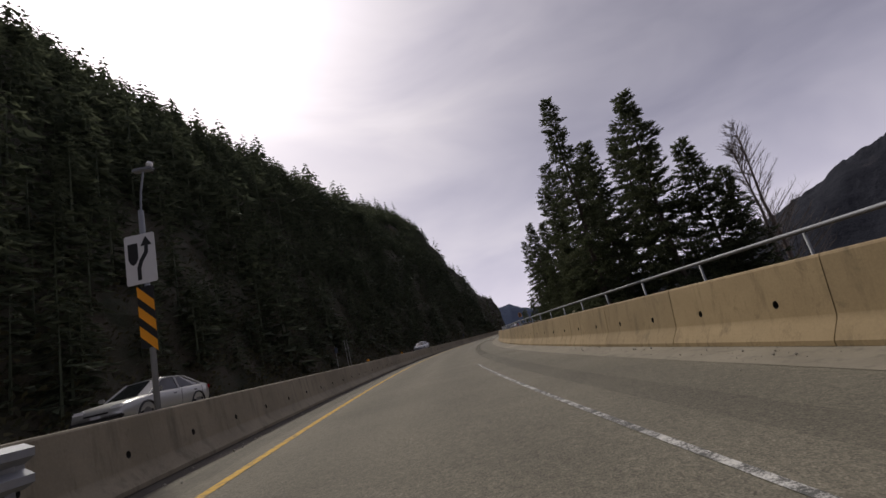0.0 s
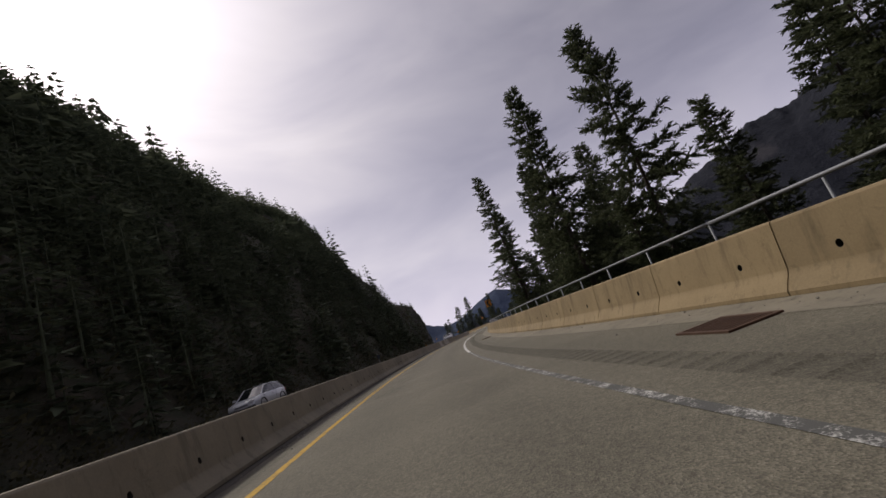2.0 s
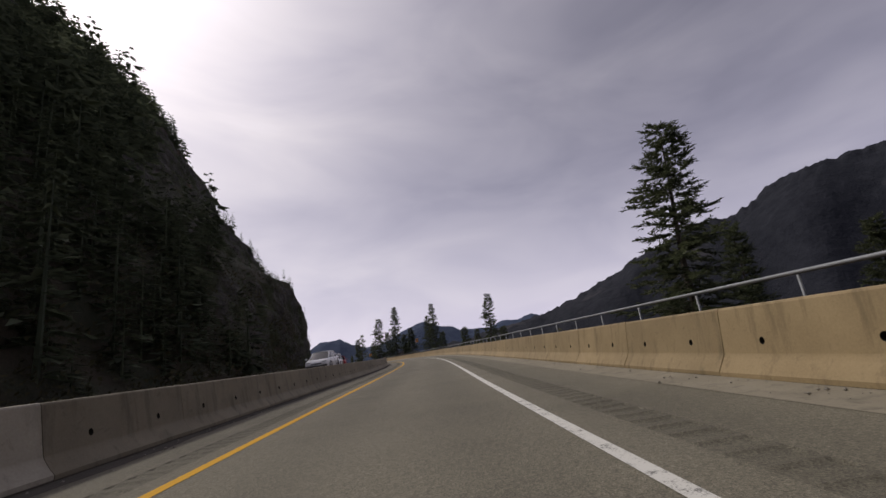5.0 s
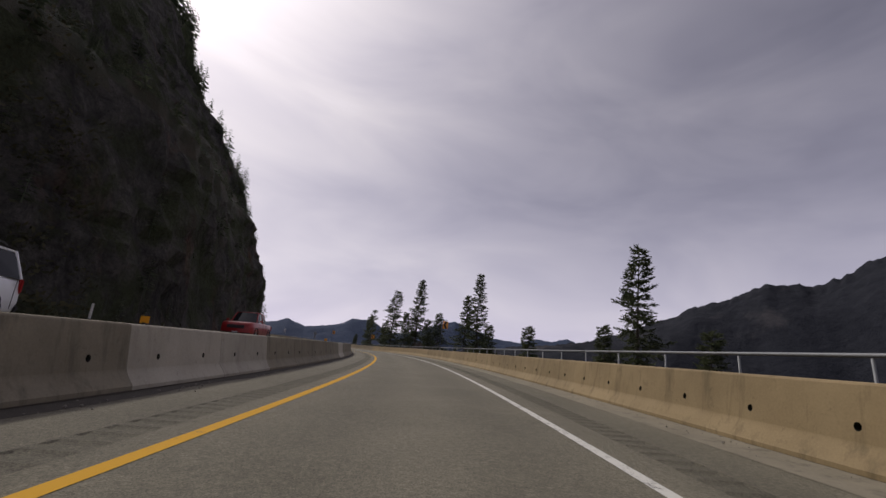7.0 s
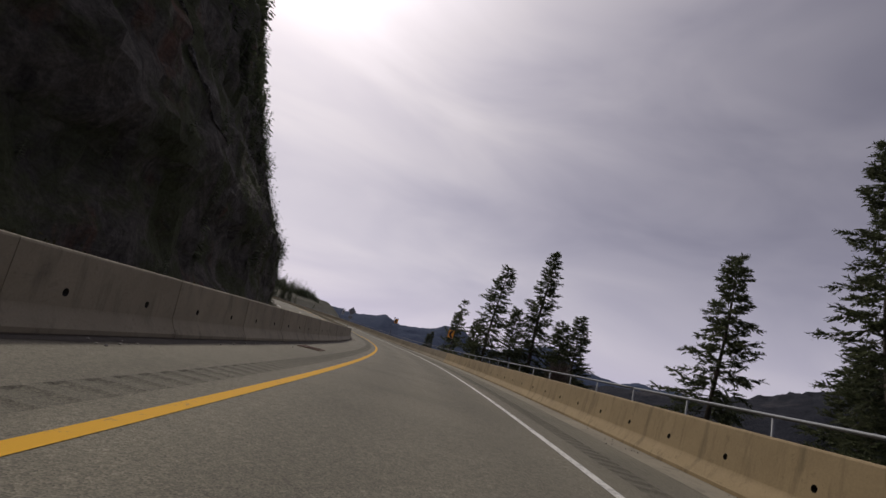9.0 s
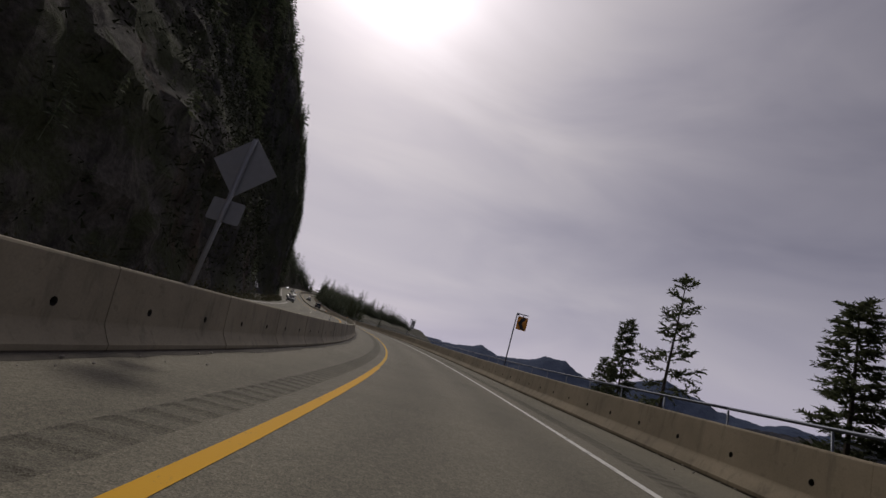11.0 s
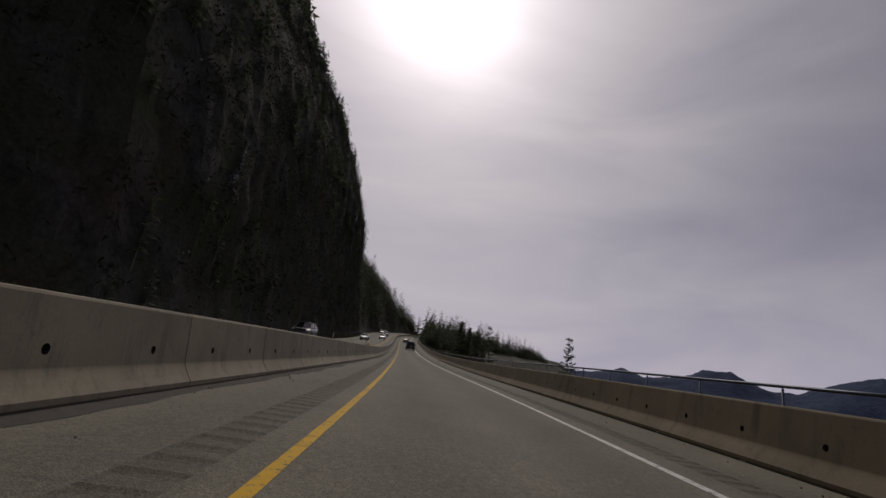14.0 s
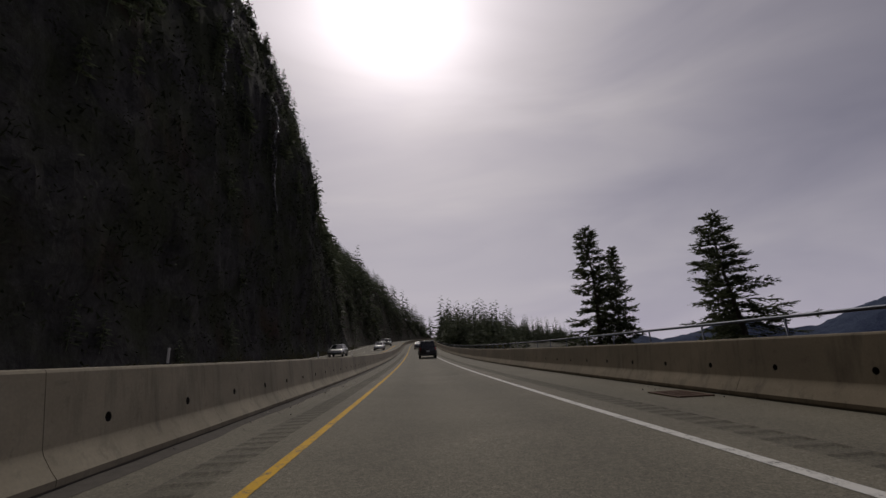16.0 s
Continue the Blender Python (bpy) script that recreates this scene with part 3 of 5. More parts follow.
part("white_line", line("white_line", spans(-12, 14), WHITE, 0.032, PAINT_WORN), road, "badly worn white lane line")
part("white_line", line("white_line", spans(36, 65), WHITE, 0.05, PAINT_GHOST), road, "badly worn white lane line")
part("yellow_line", line("yellow_line", spans(-58, 880), -5.35, 0.07, PAINT_YELLOW), opposite)
part("white_line", line("white_line", spans(-58, 880), -12.4, 0.07, PAINT_WHITE), opposite)
for i in range(60):
    part("lane_dash", line("lane_dash", spans(-55 + 15 * i, -51 + 15 * i), -8.75, 0.06, PAINT_WHITE), opposite)
part("concrete_apron", strip("concrete_apron", [s for s in LONG if s < 260], lambda s: [(right_at(s) - 0.62, 0.004), (right_at(s) - 0.3, 0.006), (right_at(s) + 0.05, 0.03)], APRON), road,
     "pale concrete gutter along the barrier")

# ---------------------------------------------------------------- concrete barriers
UNIT = 2.62


def barrier_mesh(name, height, mat, foot):
    """One precast unit with its sloping foot and two round holes through it; +y along the road, its face to -x."""
    bm = bmesh.new()
    half = UNIT / 2 - 0.0025
    half_prof = [(0.0, foot), (0.0, foot + 0.05), (0.052, 0.165), (0.092, 0.225), (0.117, 0.265), (0.13, 0.30), (0.20, height - 0.03), (0.213, height - 0.008), (0.235, height)]
    prof = half_prof + [(0.60 - x, z) for x, z in half_prof[::-1]]
    holes = (-0.655, 0.655)
    zc, r, sides = 0.44, 0.040, 9

    def face_x(z):
        return 0.13 + 0.07 * (z - 0.30) / (height - 0.33)

    # plain bands
    for i in range(len(prof) - 1):
        if i in (5, 11):
            continue
        (xa, za), (xb, zb) = prof[i], prof[i + 1]
        q = [bm.verts.new(v) for v in ((xa, -half, za), (xa, half, za), (xb, half, zb), (xb, -half, zb))]
        bm.faces.new(q).smooth = i in (2, 3, 4, 12, 13, 14)
    # the two upright faces, with their holes
    for side in (1, -1):
        def at(y, z):
            x = face_x(z)
            return (x, y, z) if side == 1 else (0.60 - x, y, z)
        edges = []
        outer = [bm.verts.new(at(y, z)) for y, z in ((-half, 0.30), (half, 0.30), (half, height - 0.03), (-half, height - 0.03))]
        edges += [bm.edges.new((outer[k], outer[(k + 1) % 4])) for k in range(4)]
        for hy in holes:
            ring = [bm.verts.new(at(hy + r * math.cos(t), zc + r * 1.1 * math.sin(t))) for t in [2 * math.pi * k / sides for k in range(sides)]]
            edges += [bm.edges.new((ring[k], ring[(k + 1) % sides])) for k in range(sides)]
        bmesh.ops.triangle_fill(bm, use_beauty=True, edges=edges)
    for hy in holes:
        a = [Vector((face_x(zc + r * 1.1 * math.sin(t)), hy + r * math.cos(t), zc + r * 1.1 * math.sin(t))) for t in [2 * math.pi * k / sides for k in range(sides)]]
        va = [bm.verts.new(v) for v in a]
        vb = [bm.verts.new((0.60 - v.x, v.y, v.z)) for v in a]
        for k in range(sides):
            f = bm.faces.new((va[k], va[(k + 1) % sides], vb[(k + 1) % sides], vb[k]))
            f.material_index = 1
    bmesh.ops.remove_doubles(bm, verts=bm.verts, dist=0.0008)
    for y in (-half, half):
        bm.faces.new([bm.verts.new((x, y, z)) for x, z in prof])
    me = finish(bm, name, mat)
    me.materials.append(HOLE_SHADE)
    return me


def foot_mesh(name, depth):
    bm = bmesh.new()
    box(bm, (0.585, UNIT - 0.004, depth + 0.002), (0.30, 0, depth / 2))
    return finish(bm, name, FOOT)


LEFT_H, RIGHT_H = 0.865, 0.86
median_mesh = barrier_mesh("barrier_body", LEFT_H, CONCRETE_GREY, 0.05)
pale_mesh = barrier_mesh("barrier_body", LEFT_H, CONCRETE_NEW, 0.05)
roadside_mesh = barrier_mesh("barrier_body", RIGHT_H, CONCRETE_TAN, 0.03)
shaded_tan_mesh = barrier_mesh("barrier_body", RIGHT_H, CONCRETE_TAN_SHADE, 0.03)
footing, thin_footing = foot_mesh("footing", 0.05), foot_mesh("footing", 0.03)


def stretch(s, lat):
    """How much longer a unit is on the outside of a bend, so that the units butt."""
    return (place(s + UNIT / 2, lat) - place(s - UNIT / 2, lat)).length / UNIT


def barrier(s, side, body, label, group):
    root = new("concrete_barrier")
    m = lean(s, -left_at(s), 0.0) @ Matrix.Rotation(math.pi, 4, "Z") if side < 0 else lean(s, right_at(s), 0.0)
    nudge = 0.003 * noise.noise(Vector((s * 1.7, side, 0)))
    skew = math.atan((left_at(s + 1) - left_at(s - 1)) / 2) if side < 0 else -math.atan((right_at(s + 1) - right_at(s - 1)) / 2)
    root.matrix_world = m @ Matrix.Translation((nudge, 0, 0)) @ Matrix.Rotation(skew + 0.0015 * noise.noise(Vector((s * 2.3, side, 4))), 4, "Z") @ Matrix.Diagonal((1, stretch(s, -left_at(s) if side < 0 else right_at(s)), 1, 1))
    part("barrier_body", body, root)
    part("footing", footing if side < 0 else thin_footing, root, "dark footing strip")
    return tagged(root, label, "barrier", group)


first, last = 112.37 - 48 * UNIT, 462.0
count = int((last - first) / UNIT)
for i in range(count):
    s = first + UNIT * i
    new_one = any(a <= s <= b for a, b in ((111.5, 114.5), (117, 122), (169.5, 174), (186, 189)))
    barrier(s, -1, pale_mesh if new_one else median_mesh,
            "pale newer precast concrete median barrier unit with holes" if new_one else "weathered grey precast concrete median barrier unit with holes", "median barrier units")
    barrier(s + 0.35, 1, shaded_tan_mesh if s > 245 else roadside_mesh, "stained precast concrete roadside barrier unit with holes, coloured darker for shade" if s > 245 else "tan stained precast concrete roadside barrier unit with holes", "roadside barrier units")


def barrier_run(name, ranges, mat, side, height, label):
    """The far runs of the barrier, joined."""
    bm = bmesh.new()
    prof = [(0.0, 0.0), (0.0, 0.10), (0.13, 0.30), (0.20, height), (0.40, height), (0.47, 0.30), (0.60, 0.10), (0.60, 0.0)]
    for a, b in ranges:
        s = a
        while s < b:
            m = lean(s, -left_at(s), 0.0) @ Matrix.Rotation(math.pi, 4, "Z") if side < 0 else lean(s, right_at(s), 0.0)
            rows = [[bm.verts.new(m @ Vector((x, y, z))) for x, z in prof] for y in (-UNIT / 2 + 0.02, UNIT / 2 - 0.02)]
            for k in range(len(prof) - 1):
                bm.faces.new((rows[0][k], rows[0][k + 1], rows[1][k + 1], rows[1][k]))
            bm.faces.new(rows[0])
            bm.faces.new(rows[1][::-1])
            s += UNIT
    tagged(new(name, finish(bm, name, mat)), label, "barrier", kind="stuff")


end_s = first + UNIT * count
barrier_run("concrete_barrier", [(-58, first - 1.4), (end_s, 880)], CONCRETE_GREY, -1, LEFT_H, "long run of grey concrete median barrier")
barrier_run("concrete_barrier", [(-58, first - 1.4)], CONCRETE_TAN, 1, RIGHT_H, "long run of tan concrete roadside barrier")
barrier_run("concrete_barrier", [(end_s, 880)], CONCRETE_TAN_SHADE, 1, RIGHT_H, "long run of concrete roadside barrier, coloured darker for shade")



def shade_grit_strip(name, lat, label):
    """Grit and soil washed up along the foot of a barrier, whose shade is put into the dark colour."""
    def row(s):
        out = 0.16 + 0.14 * (noise.noise(Vector((s * 0.5, 1.0, lat(s)))) + 0.6 * noise.noise(Vector((s * 2.1, 4.0, 0.0))))
        side = 1 if lat(s) < 0 else -1
        return sorted([(lat(s) - side * 0.02, 0.035 + 0.012 * noise.noise(Vector((s * 1.3, 2.0, 0)))), (lat(s) + side * max(0.04, out) * 0.5, 0.022), (lat(s) + side * max(0.05, out), 0.003)])
    return tagged(new(name, strip(name, list(np.arange(-20, 470, 0.45)), row, SHADE_GRIT)), label, "dirt", kind="stuff")


shade_grit_strip("dirt", lambda s: -left_at(s), "grit along the median barrier's foot, darkened for its shade")


def grit_stones(count, seed):
    """Loose small stones and crumbs along both barriers."""
    rng = random.Random(seed)
    verts, faces = [], []
    for _ in range(count):
        s = rng.uniform(-15, 420)
        r = rng.choice((0.006, 0.009, 0.012, 0.02))
        lat = right_at(s) - 0.03 - abs(rng.gauss(0, 0.32)) if rng.random() < 0.55 else -left_at(s) + 0.02 + abs(rng.gauss(0, 0.25))
        at = place(s, lat, r * 0.6 + (0.02 if lat > 0 else 0.012))
        b = len(verts)
        verts += [at + Vector((dx * r * rng.uniform(0.6, 1.4), dy * r * rng.uniform(0.6, 1.4), dz * r * rng.uniform(0.5, 1.0)))
                  for dx, dy, dz in ((1, 0, 0), (0, 1, 0), (-1, 0, 0), (0, -1, 0), (0, 0, 1), (0, 0, -1))]
        faces += [(b + i, b + j, b + k) for i, j, k in ((0, 1, 4), (1, 2, 4), (2, 3, 4), (3, 0, 4), (1, 0, 5), (2, 1, 5), (3, 2, 5), (0, 3, 5))]
    tagged(new("gravel", mesh_of("gravel", verts, faces, STONE)), "loose grit and small stones beside the barriers", "gravel", kind="stuff")


grit_stones(5200, 91)

# ---------------------------------------------------------------- pipe railing behind the right barrier
POST_GAP = 1.85


def railing(s0, bays, mat):
    root = new("pipe_railing")
    root.matrix_world = lean(s0, right_at(s0) + 0.66)
    inv = root.matrix_world.inverted()
    lat = lambda q: right_at(q) + 0.66
    bm = bmesh.new()
    tube(bm, [inv @ place(s0 + POST_GAP * k / 2, lat(s0 + POST_GAP * k / 2), 1.14) for k in range(2 * bays + 1)], 0.026, 8)
    part("rail", finish(bm, "rail", mat, True), root)
    for k in range(bays):
        bm = bmesh.new()
        q = inv @ place(s0 + POST_GAP * k, lat(s0 + POST_GAP * k), 0.0)
        tube(bm, [q + Vector((0, 0, -0.4)), q + Vector((0, 0, 1.11))], 0.019, 6)
        part("post", finish(bm, "post", mat, True), root)
    return tagged(root, "galvanised steel pipe railing behind a concrete barrier" if mat is STEEL else "dark steel pipe railing behind a concrete barrier", "railing", "pipe railing sections")


s = -14.0
while s < 470:
    railing(s, 6, STEEL if s < 236 else DARK_STEEL)
    s += POST_GAP * 6

# ---------------------------------------------------------------- trees
def twig(verts, faces, at, way, length, rng, full):
    """A needle-bearing twig: short blades all round its axis, shrinking to the tip."""
    side = way.cross(Vector((0, 0, 1)))
    side = side.normalized() if side.length > 1e-3 else Vector((1, 0, 0))
    up = side.cross(way)
    n = max(4, int(length * full))
    for k in range(n):
        u = (k + rng.random()) / n
        turn = rng.uniform(0, 6.283)
        out = side * math.cos(turn) + up * (0.6 * math.sin(turn) + 0.12)
        d = (way * rng.uniform(0.5, 1.1) + out).normalized() * (0.21 - 0.08 * u) * rng.uniform(0.7, 1.3)
        e = d.cross(out + Vector((rng.uniform(-0.5, 0.5), rng.uniform(-0.5, 0.5), 0.3))).normalized() * d.length * rng.uniform(0.16, 0.27)
        q = at + way * length * u
        b = len(verts)
        verts += [q - e, q + e, q + d]
        faces.append((b, b + 1, b + 2))


def conifer_meshes(seed, height, spread, limbs, start, tilt=0.0, sparse=0.0, full=26, upswept=0.5):
    """Trunk and crown of a fir: limbs that sag and turn up at their ends, with twigs of needles left and right."""
    rng = random.Random(seed)
    wood = bmesh.new()
    verts, faces = [], []
    bend = [Vector((tilt * (z / height) ** 2 * height + 0.12 * math.sin(z * 0.5 + seed), 0.12 * math.cos(z * 0.4 + seed), z)) for z in np.linspace(-3.0, height, 14)]
    tube(wood, bend, 0.015 * height, 8, 0.012)

    def trunk_at(z):
        u = (z + 3.0) / (height + 3.0) * 13
        i = min(12, int(u))
        return bend[i].lerp(bend[i + 1], u - i)

    limbs = int(limbs * 1.25)
    for i in range(limbs):
        u = start + (1 - start) * (i / limbs) ** 0.94
        z = u * height
        if rng.random() < sparse * (1 - 0.6 * u):
            continue
        turn = i * 2.399 + rng.uniform(-0.6, 0.6)
        lump = 0.80 + 0.32 * math.sin(turn * 2 + z * 0.9 + seed) * (1 - u)
        reach = spread * ((1 - u) ** 0.82) * rng.uniform(0.30, 1.10) * lump + 0.20
        if u < start + 0.10:
            reach *= rng.uniform(0.5, 1.0)
        out = Vector((math.cos(turn), math.sin(turn), 0))
        rise = rng.uniform(-0.55, 0.22) + 1.0 * max(0.0, u - 0.5)
        base = trunk_at(z)

        def limb_at(q):
            return base + out * reach * q + Vector((0, 0, reach * (rise * q - 0.16 * q * q + 0.26 * upswept * q ** 3)))
        tube(wood, [limb_at(q) for q in (0, 0.35, 0.7, 1.0)], 0.006 + 0.008 * reach, 4, 0.003, cap=False)
        n = 4 + int(5.2 * reach)
        flip = 1
        for j in range(n):
            q = 0.14 + 0.86 * (j + rng.random()) / n
            flip = -flip
            way = (limb_at(min(1.0, q + 0.05)) - limb_at(q - 0.05)).normalized()
            across = Vector((-out.y, out.x, 0)) * flip
            way = (way * rng.uniform(0.6, 1.1) + across * rng.uniform(0.25, 1.0) + Vector((0, 0, rng.uniform(-0.75, 0.55)))).normalized()
            twig(verts, faces, limb_at(q), way, (0.30 + 0.24 * reach * (1.12 - q)) * rng.uniform(0.65, 1.2), rng, full)
        twig(verts, faces, limb_at(0.86), (limb_at(1.0) - limb_at(0.86)).normalized(), 0.30 + 0.12 * reach, rng, full)
    twig(verts, faces, trunk_at(height * 0.965), Vector((0, 0, 1)), height * 0.04, rng, full)
    return finish(wood, "trunk", BARK), mesh_of("crown", verts, faces, NEEDLES)


FIRS = {
    "full": conifer_meshes(3, 16.0, 4.0, 210, 0.03, 0.0, 0.0, 30),
    "tall": conifer_meshes(8, 20.0, 4.2, 215, 0.05, 0.02, 0.04, 28),
    "open": conifer_meshes(11, 14.0, 3.5, 150, 0.06, -0.02, 0.10, 27),
    "slim": conifer_meshes(17, 12.0, 2.5, 135, 0.05, 0.0, 0.04, 28),
    "ragged": conifer_meshes(23, 15.0, 4.9, 92, 0.20, 0.05, 0.26, 38, 0.9),
    "high": conifer_meshes(37, 14.0, 5.6, 120, 0.34, -0.01, 0.10, 32, 0.8),
    "sparse": conifer_meshes(29, 10.0, 2.4, 62, 0.16, 0.03, 0.22, 20, 0.9),
}
LABELS = {"full": "dense dark green fir standing on the bank", "tall": "tall dark green fir with drooping limbs",
          "open": "open-crowned dark green fir", "slim": "slim young fir with short limbs", "ragged": "ragged wide-limbed pine tree",
          "high": "dark broad fir with upturned limbs", "sparse": "sparse nearly bare conifer"}
HEIGHT = {"full": 16.0, "tall": 20.0, "open": 14.0, "slim": 12.0, "ragged": 15.0, "high": 14.0, "sparse": 10.0}


def bank_z(s, lat):
    pts = shore_profile(s)
    return float(np.interp(lat, [q[0] for q in pts], [q[1] for q in pts]))


def fir(kind, s, lat, top, turn=0.0, wide=1.0):
    """A fir on the bank, its tip at the height top."""
    base = bank_z(s, lat) - 0.3
    k = (top - base) / HEIGHT[kind]
    root = new("fir_tree")
    root.matrix_world = stand(s, lat, base, turn) @ Matrix.Diagonal((k * wide, k * wide, k, 1))
    part("trunk", FIRS[kind][0], root)
    part("crown", FIRS[kind][1], root)
    return tagged(root, LABELS[kind], "tree", "trees on the bank")


for spec in (
    ("tall", 36.8, 14.4, 20.5, 10), ("full", 35.2, 20.6, 18.2, 70), ("full", 41, 18.0, 17.0, 140), ("full", 44, 22.5, 18.0, 200), ("open", 47, 14.5, 15.0, 20), ("full", 50, 19.5, 18.0, 260),
    ("tall", 54, 16.5, 20.5, 120, 1.05), ("slim", 62, 20.5, 9.5, 30), ("high", 69.9, 15.2, 15.8, 90, 0.82), ("full", 35.0, 24.0, 12.6, 10), ("full", 34.6, 25.8, 9.6, 150), 
    ("full", 79.3, 13.2, 18.3, 45, 1.0), ("full", 82.5, 18.0, 13.0, 200), ("slim", 92, 20.0, 6.0, 75), ("high", 88.5, 14.5, 15.0, 15, 0.88),
    ("tall", 100.2, 10.7, 19.3, 220, 1.12), ("full", 106, 17.0, 15.5, 15, 0.85), ("open", 110, 20.0, 9.0, 100), ("ragged", 115.9, 12.4, 17.5, 250, 1.0),
    ("open", 118, 18.0, 14.0, 60), ("slim", 126, 19.0, 5.0, 330), ("slim", 122, 16.5, 4.5, 20),
    ("full", 84, 13.2, 3.6, 15), ("full", 93, 17.0, 5.0, 80), ("full", 97.5, 20.0, 6.0, 140), ("full", 102, 16.0, 4.0, 200), ("full", 112.5, 16.5, 4.5, 250), ("full", 105, 22.5, 6.5, 300), ("full", 121, 12.5, 2.6, 10), ("full", 129, 15.5, 3.0, 45), ("full", 76, 17.0, 3.4, 33),
    ("full", 43, 13.5, 8.0, 95), ("full", 48.5, 17.0, 10.0, 15), ("open", 53, 13.0, 7.0, 70), ("full", 58, 17.5, 9.0, 190), ("full", 60.5, 13.2, 6.0, 230), ("full", 66, 17.0, 4.0, 310), ("slim", 68.5, 12.8, 5.0, 20, 1.3), ("full", 80, 16.5, 9.5, 120), ("full", 86, 17.5, 9.0, 55), ("open", 90.5, 15.5, 7.0, 260), ("full", 103.5, 13.2, 7.5, 10), ("full", 109.5, 14.5, 7.5, 140),
    ("open", 133.3, 11.9, 9.3, 170, 1.45), ("slim", 138, 18.0, 5.0, 40), ("slim", 150, 22.0, 3.0, 0),
    ("open", 190.5, 16.2, 9.3, 200, 1.05), ("slim", 190, 13.4, 3.2, 20, 1.3), ("slim", 184, 16.0, 2.8, 120, 1.3), ("slim", 222, 23.1, 4.9, 0, 1.3), ("open", 231.6, 16.7, 10.2, 80, 1.08), ("tall", 222.3, 15.1, 12.6, 140, 1.1), ("slim", 226, 18.4, 5.0, 33, 1.3),
    ("full", 258.8, 24.0, 9.0, 15, 1.3), ("tall", 261, 19.5, 17.5, 60, 1.2), ("open", 264.5, 14.6, 14.4, 190, 1.3), ("full", 268, 20.0, 9.5, 240, 1.3), ("slim", 271, 15.5, 6.5, 20, 1.3), ("slim", 255, 19.5, 7.0, 310, 1.3),
    ("slim", 301, 27.4, 9.4, 0), ("sparse", 284, 18.0, 10.5, 20), ("slim", 287, 15.0, 3.2, 60), ("slim", 281, 12.0, 2.6, 160),
    ("sparse", 347, 7.4, 2.7, 70), ("sparse", 372.6, 8.6, 4.7, 200), ("slim", 390.1, 7.6, 6.0, 0, 1.5), ("full", 390.8, 9.0, 5.4, 130), ("slim", 394, 9.5, 4.0, 40), ("open", 383.8, 9.0, 4.7, 250, 1.6), ("ragged", 386.5, 10.4, 3.6, 30), ("slim", 386, 10.5, 2.6, 30),
):
    fir(*spec)


def bare_tree(s, lat, height, seed):
    """A leafless birch: trunk, forking limbs and fine twigs."""
    rng = random.Random(seed)
    base = bank_z(s, lat) - 0.2
    root = new("bare_tree")
    root.matrix_world = stand(s, lat, base)
    wood, twigs = bmesh.new(), bmesh.new()
    trunk = [Vector((0.15 * math.sin(z), 0.1 * math.cos(z * 1.3), z)) for z in np.linspace(0, height, 9)]
    tube(wood, trunk, 0.014 * height, 7, 0.015)
    for i in range(95):
        z = height * rng.uniform(0.35, 0.98) ** 0.8
        t = rng.uniform(0, 6.28)
        reach = (height - z) * 0.32 + 0.5
        out = Vector((math.cos(t), math.sin(t), rng.uniform(0.7, 1.3))).normalized()
        a = Vector((0, 0, z))
        b = a + out * reach
        tube(wood, [a, a.lerp(b, 0.5) + Vector((0, 0, 0.05)), b], 0.03, 4, 0.008, cap=False)
        for k in range(20):
            q = a.lerp(b, rng.uniform(0.3, 1.0))
            d = (out + Vector((rng.uniform(-0.8, 0.8), rng.uniform(-0.8, 0.8), rng.uniform(-0.1, 0.7)))).normalized() * rng.uniform(0.4, 1.0)
            tube(twigs, [q, q + d * 0.8], 0.008, 3, 0.003, cap=False)
    part("trunk", finish(wood, "trunk", TWIG), root)
    tagged(part("branchwork", finish(twigs, "branchwork", TWIG), root), "fine pale branchwork", kind="stuff")
    tagged(root, "leafless birch with fine pale twigs", "tree", "bare trees on the bank")


bare_tree(39.5, 31.5, 32.0, 5)
bare_tree(37.5, 29.5, 28.5, 6)
bare_tree(196, 20.0, 9.0, 7)
bare_tree(237, 10.5, 4.6, 8)

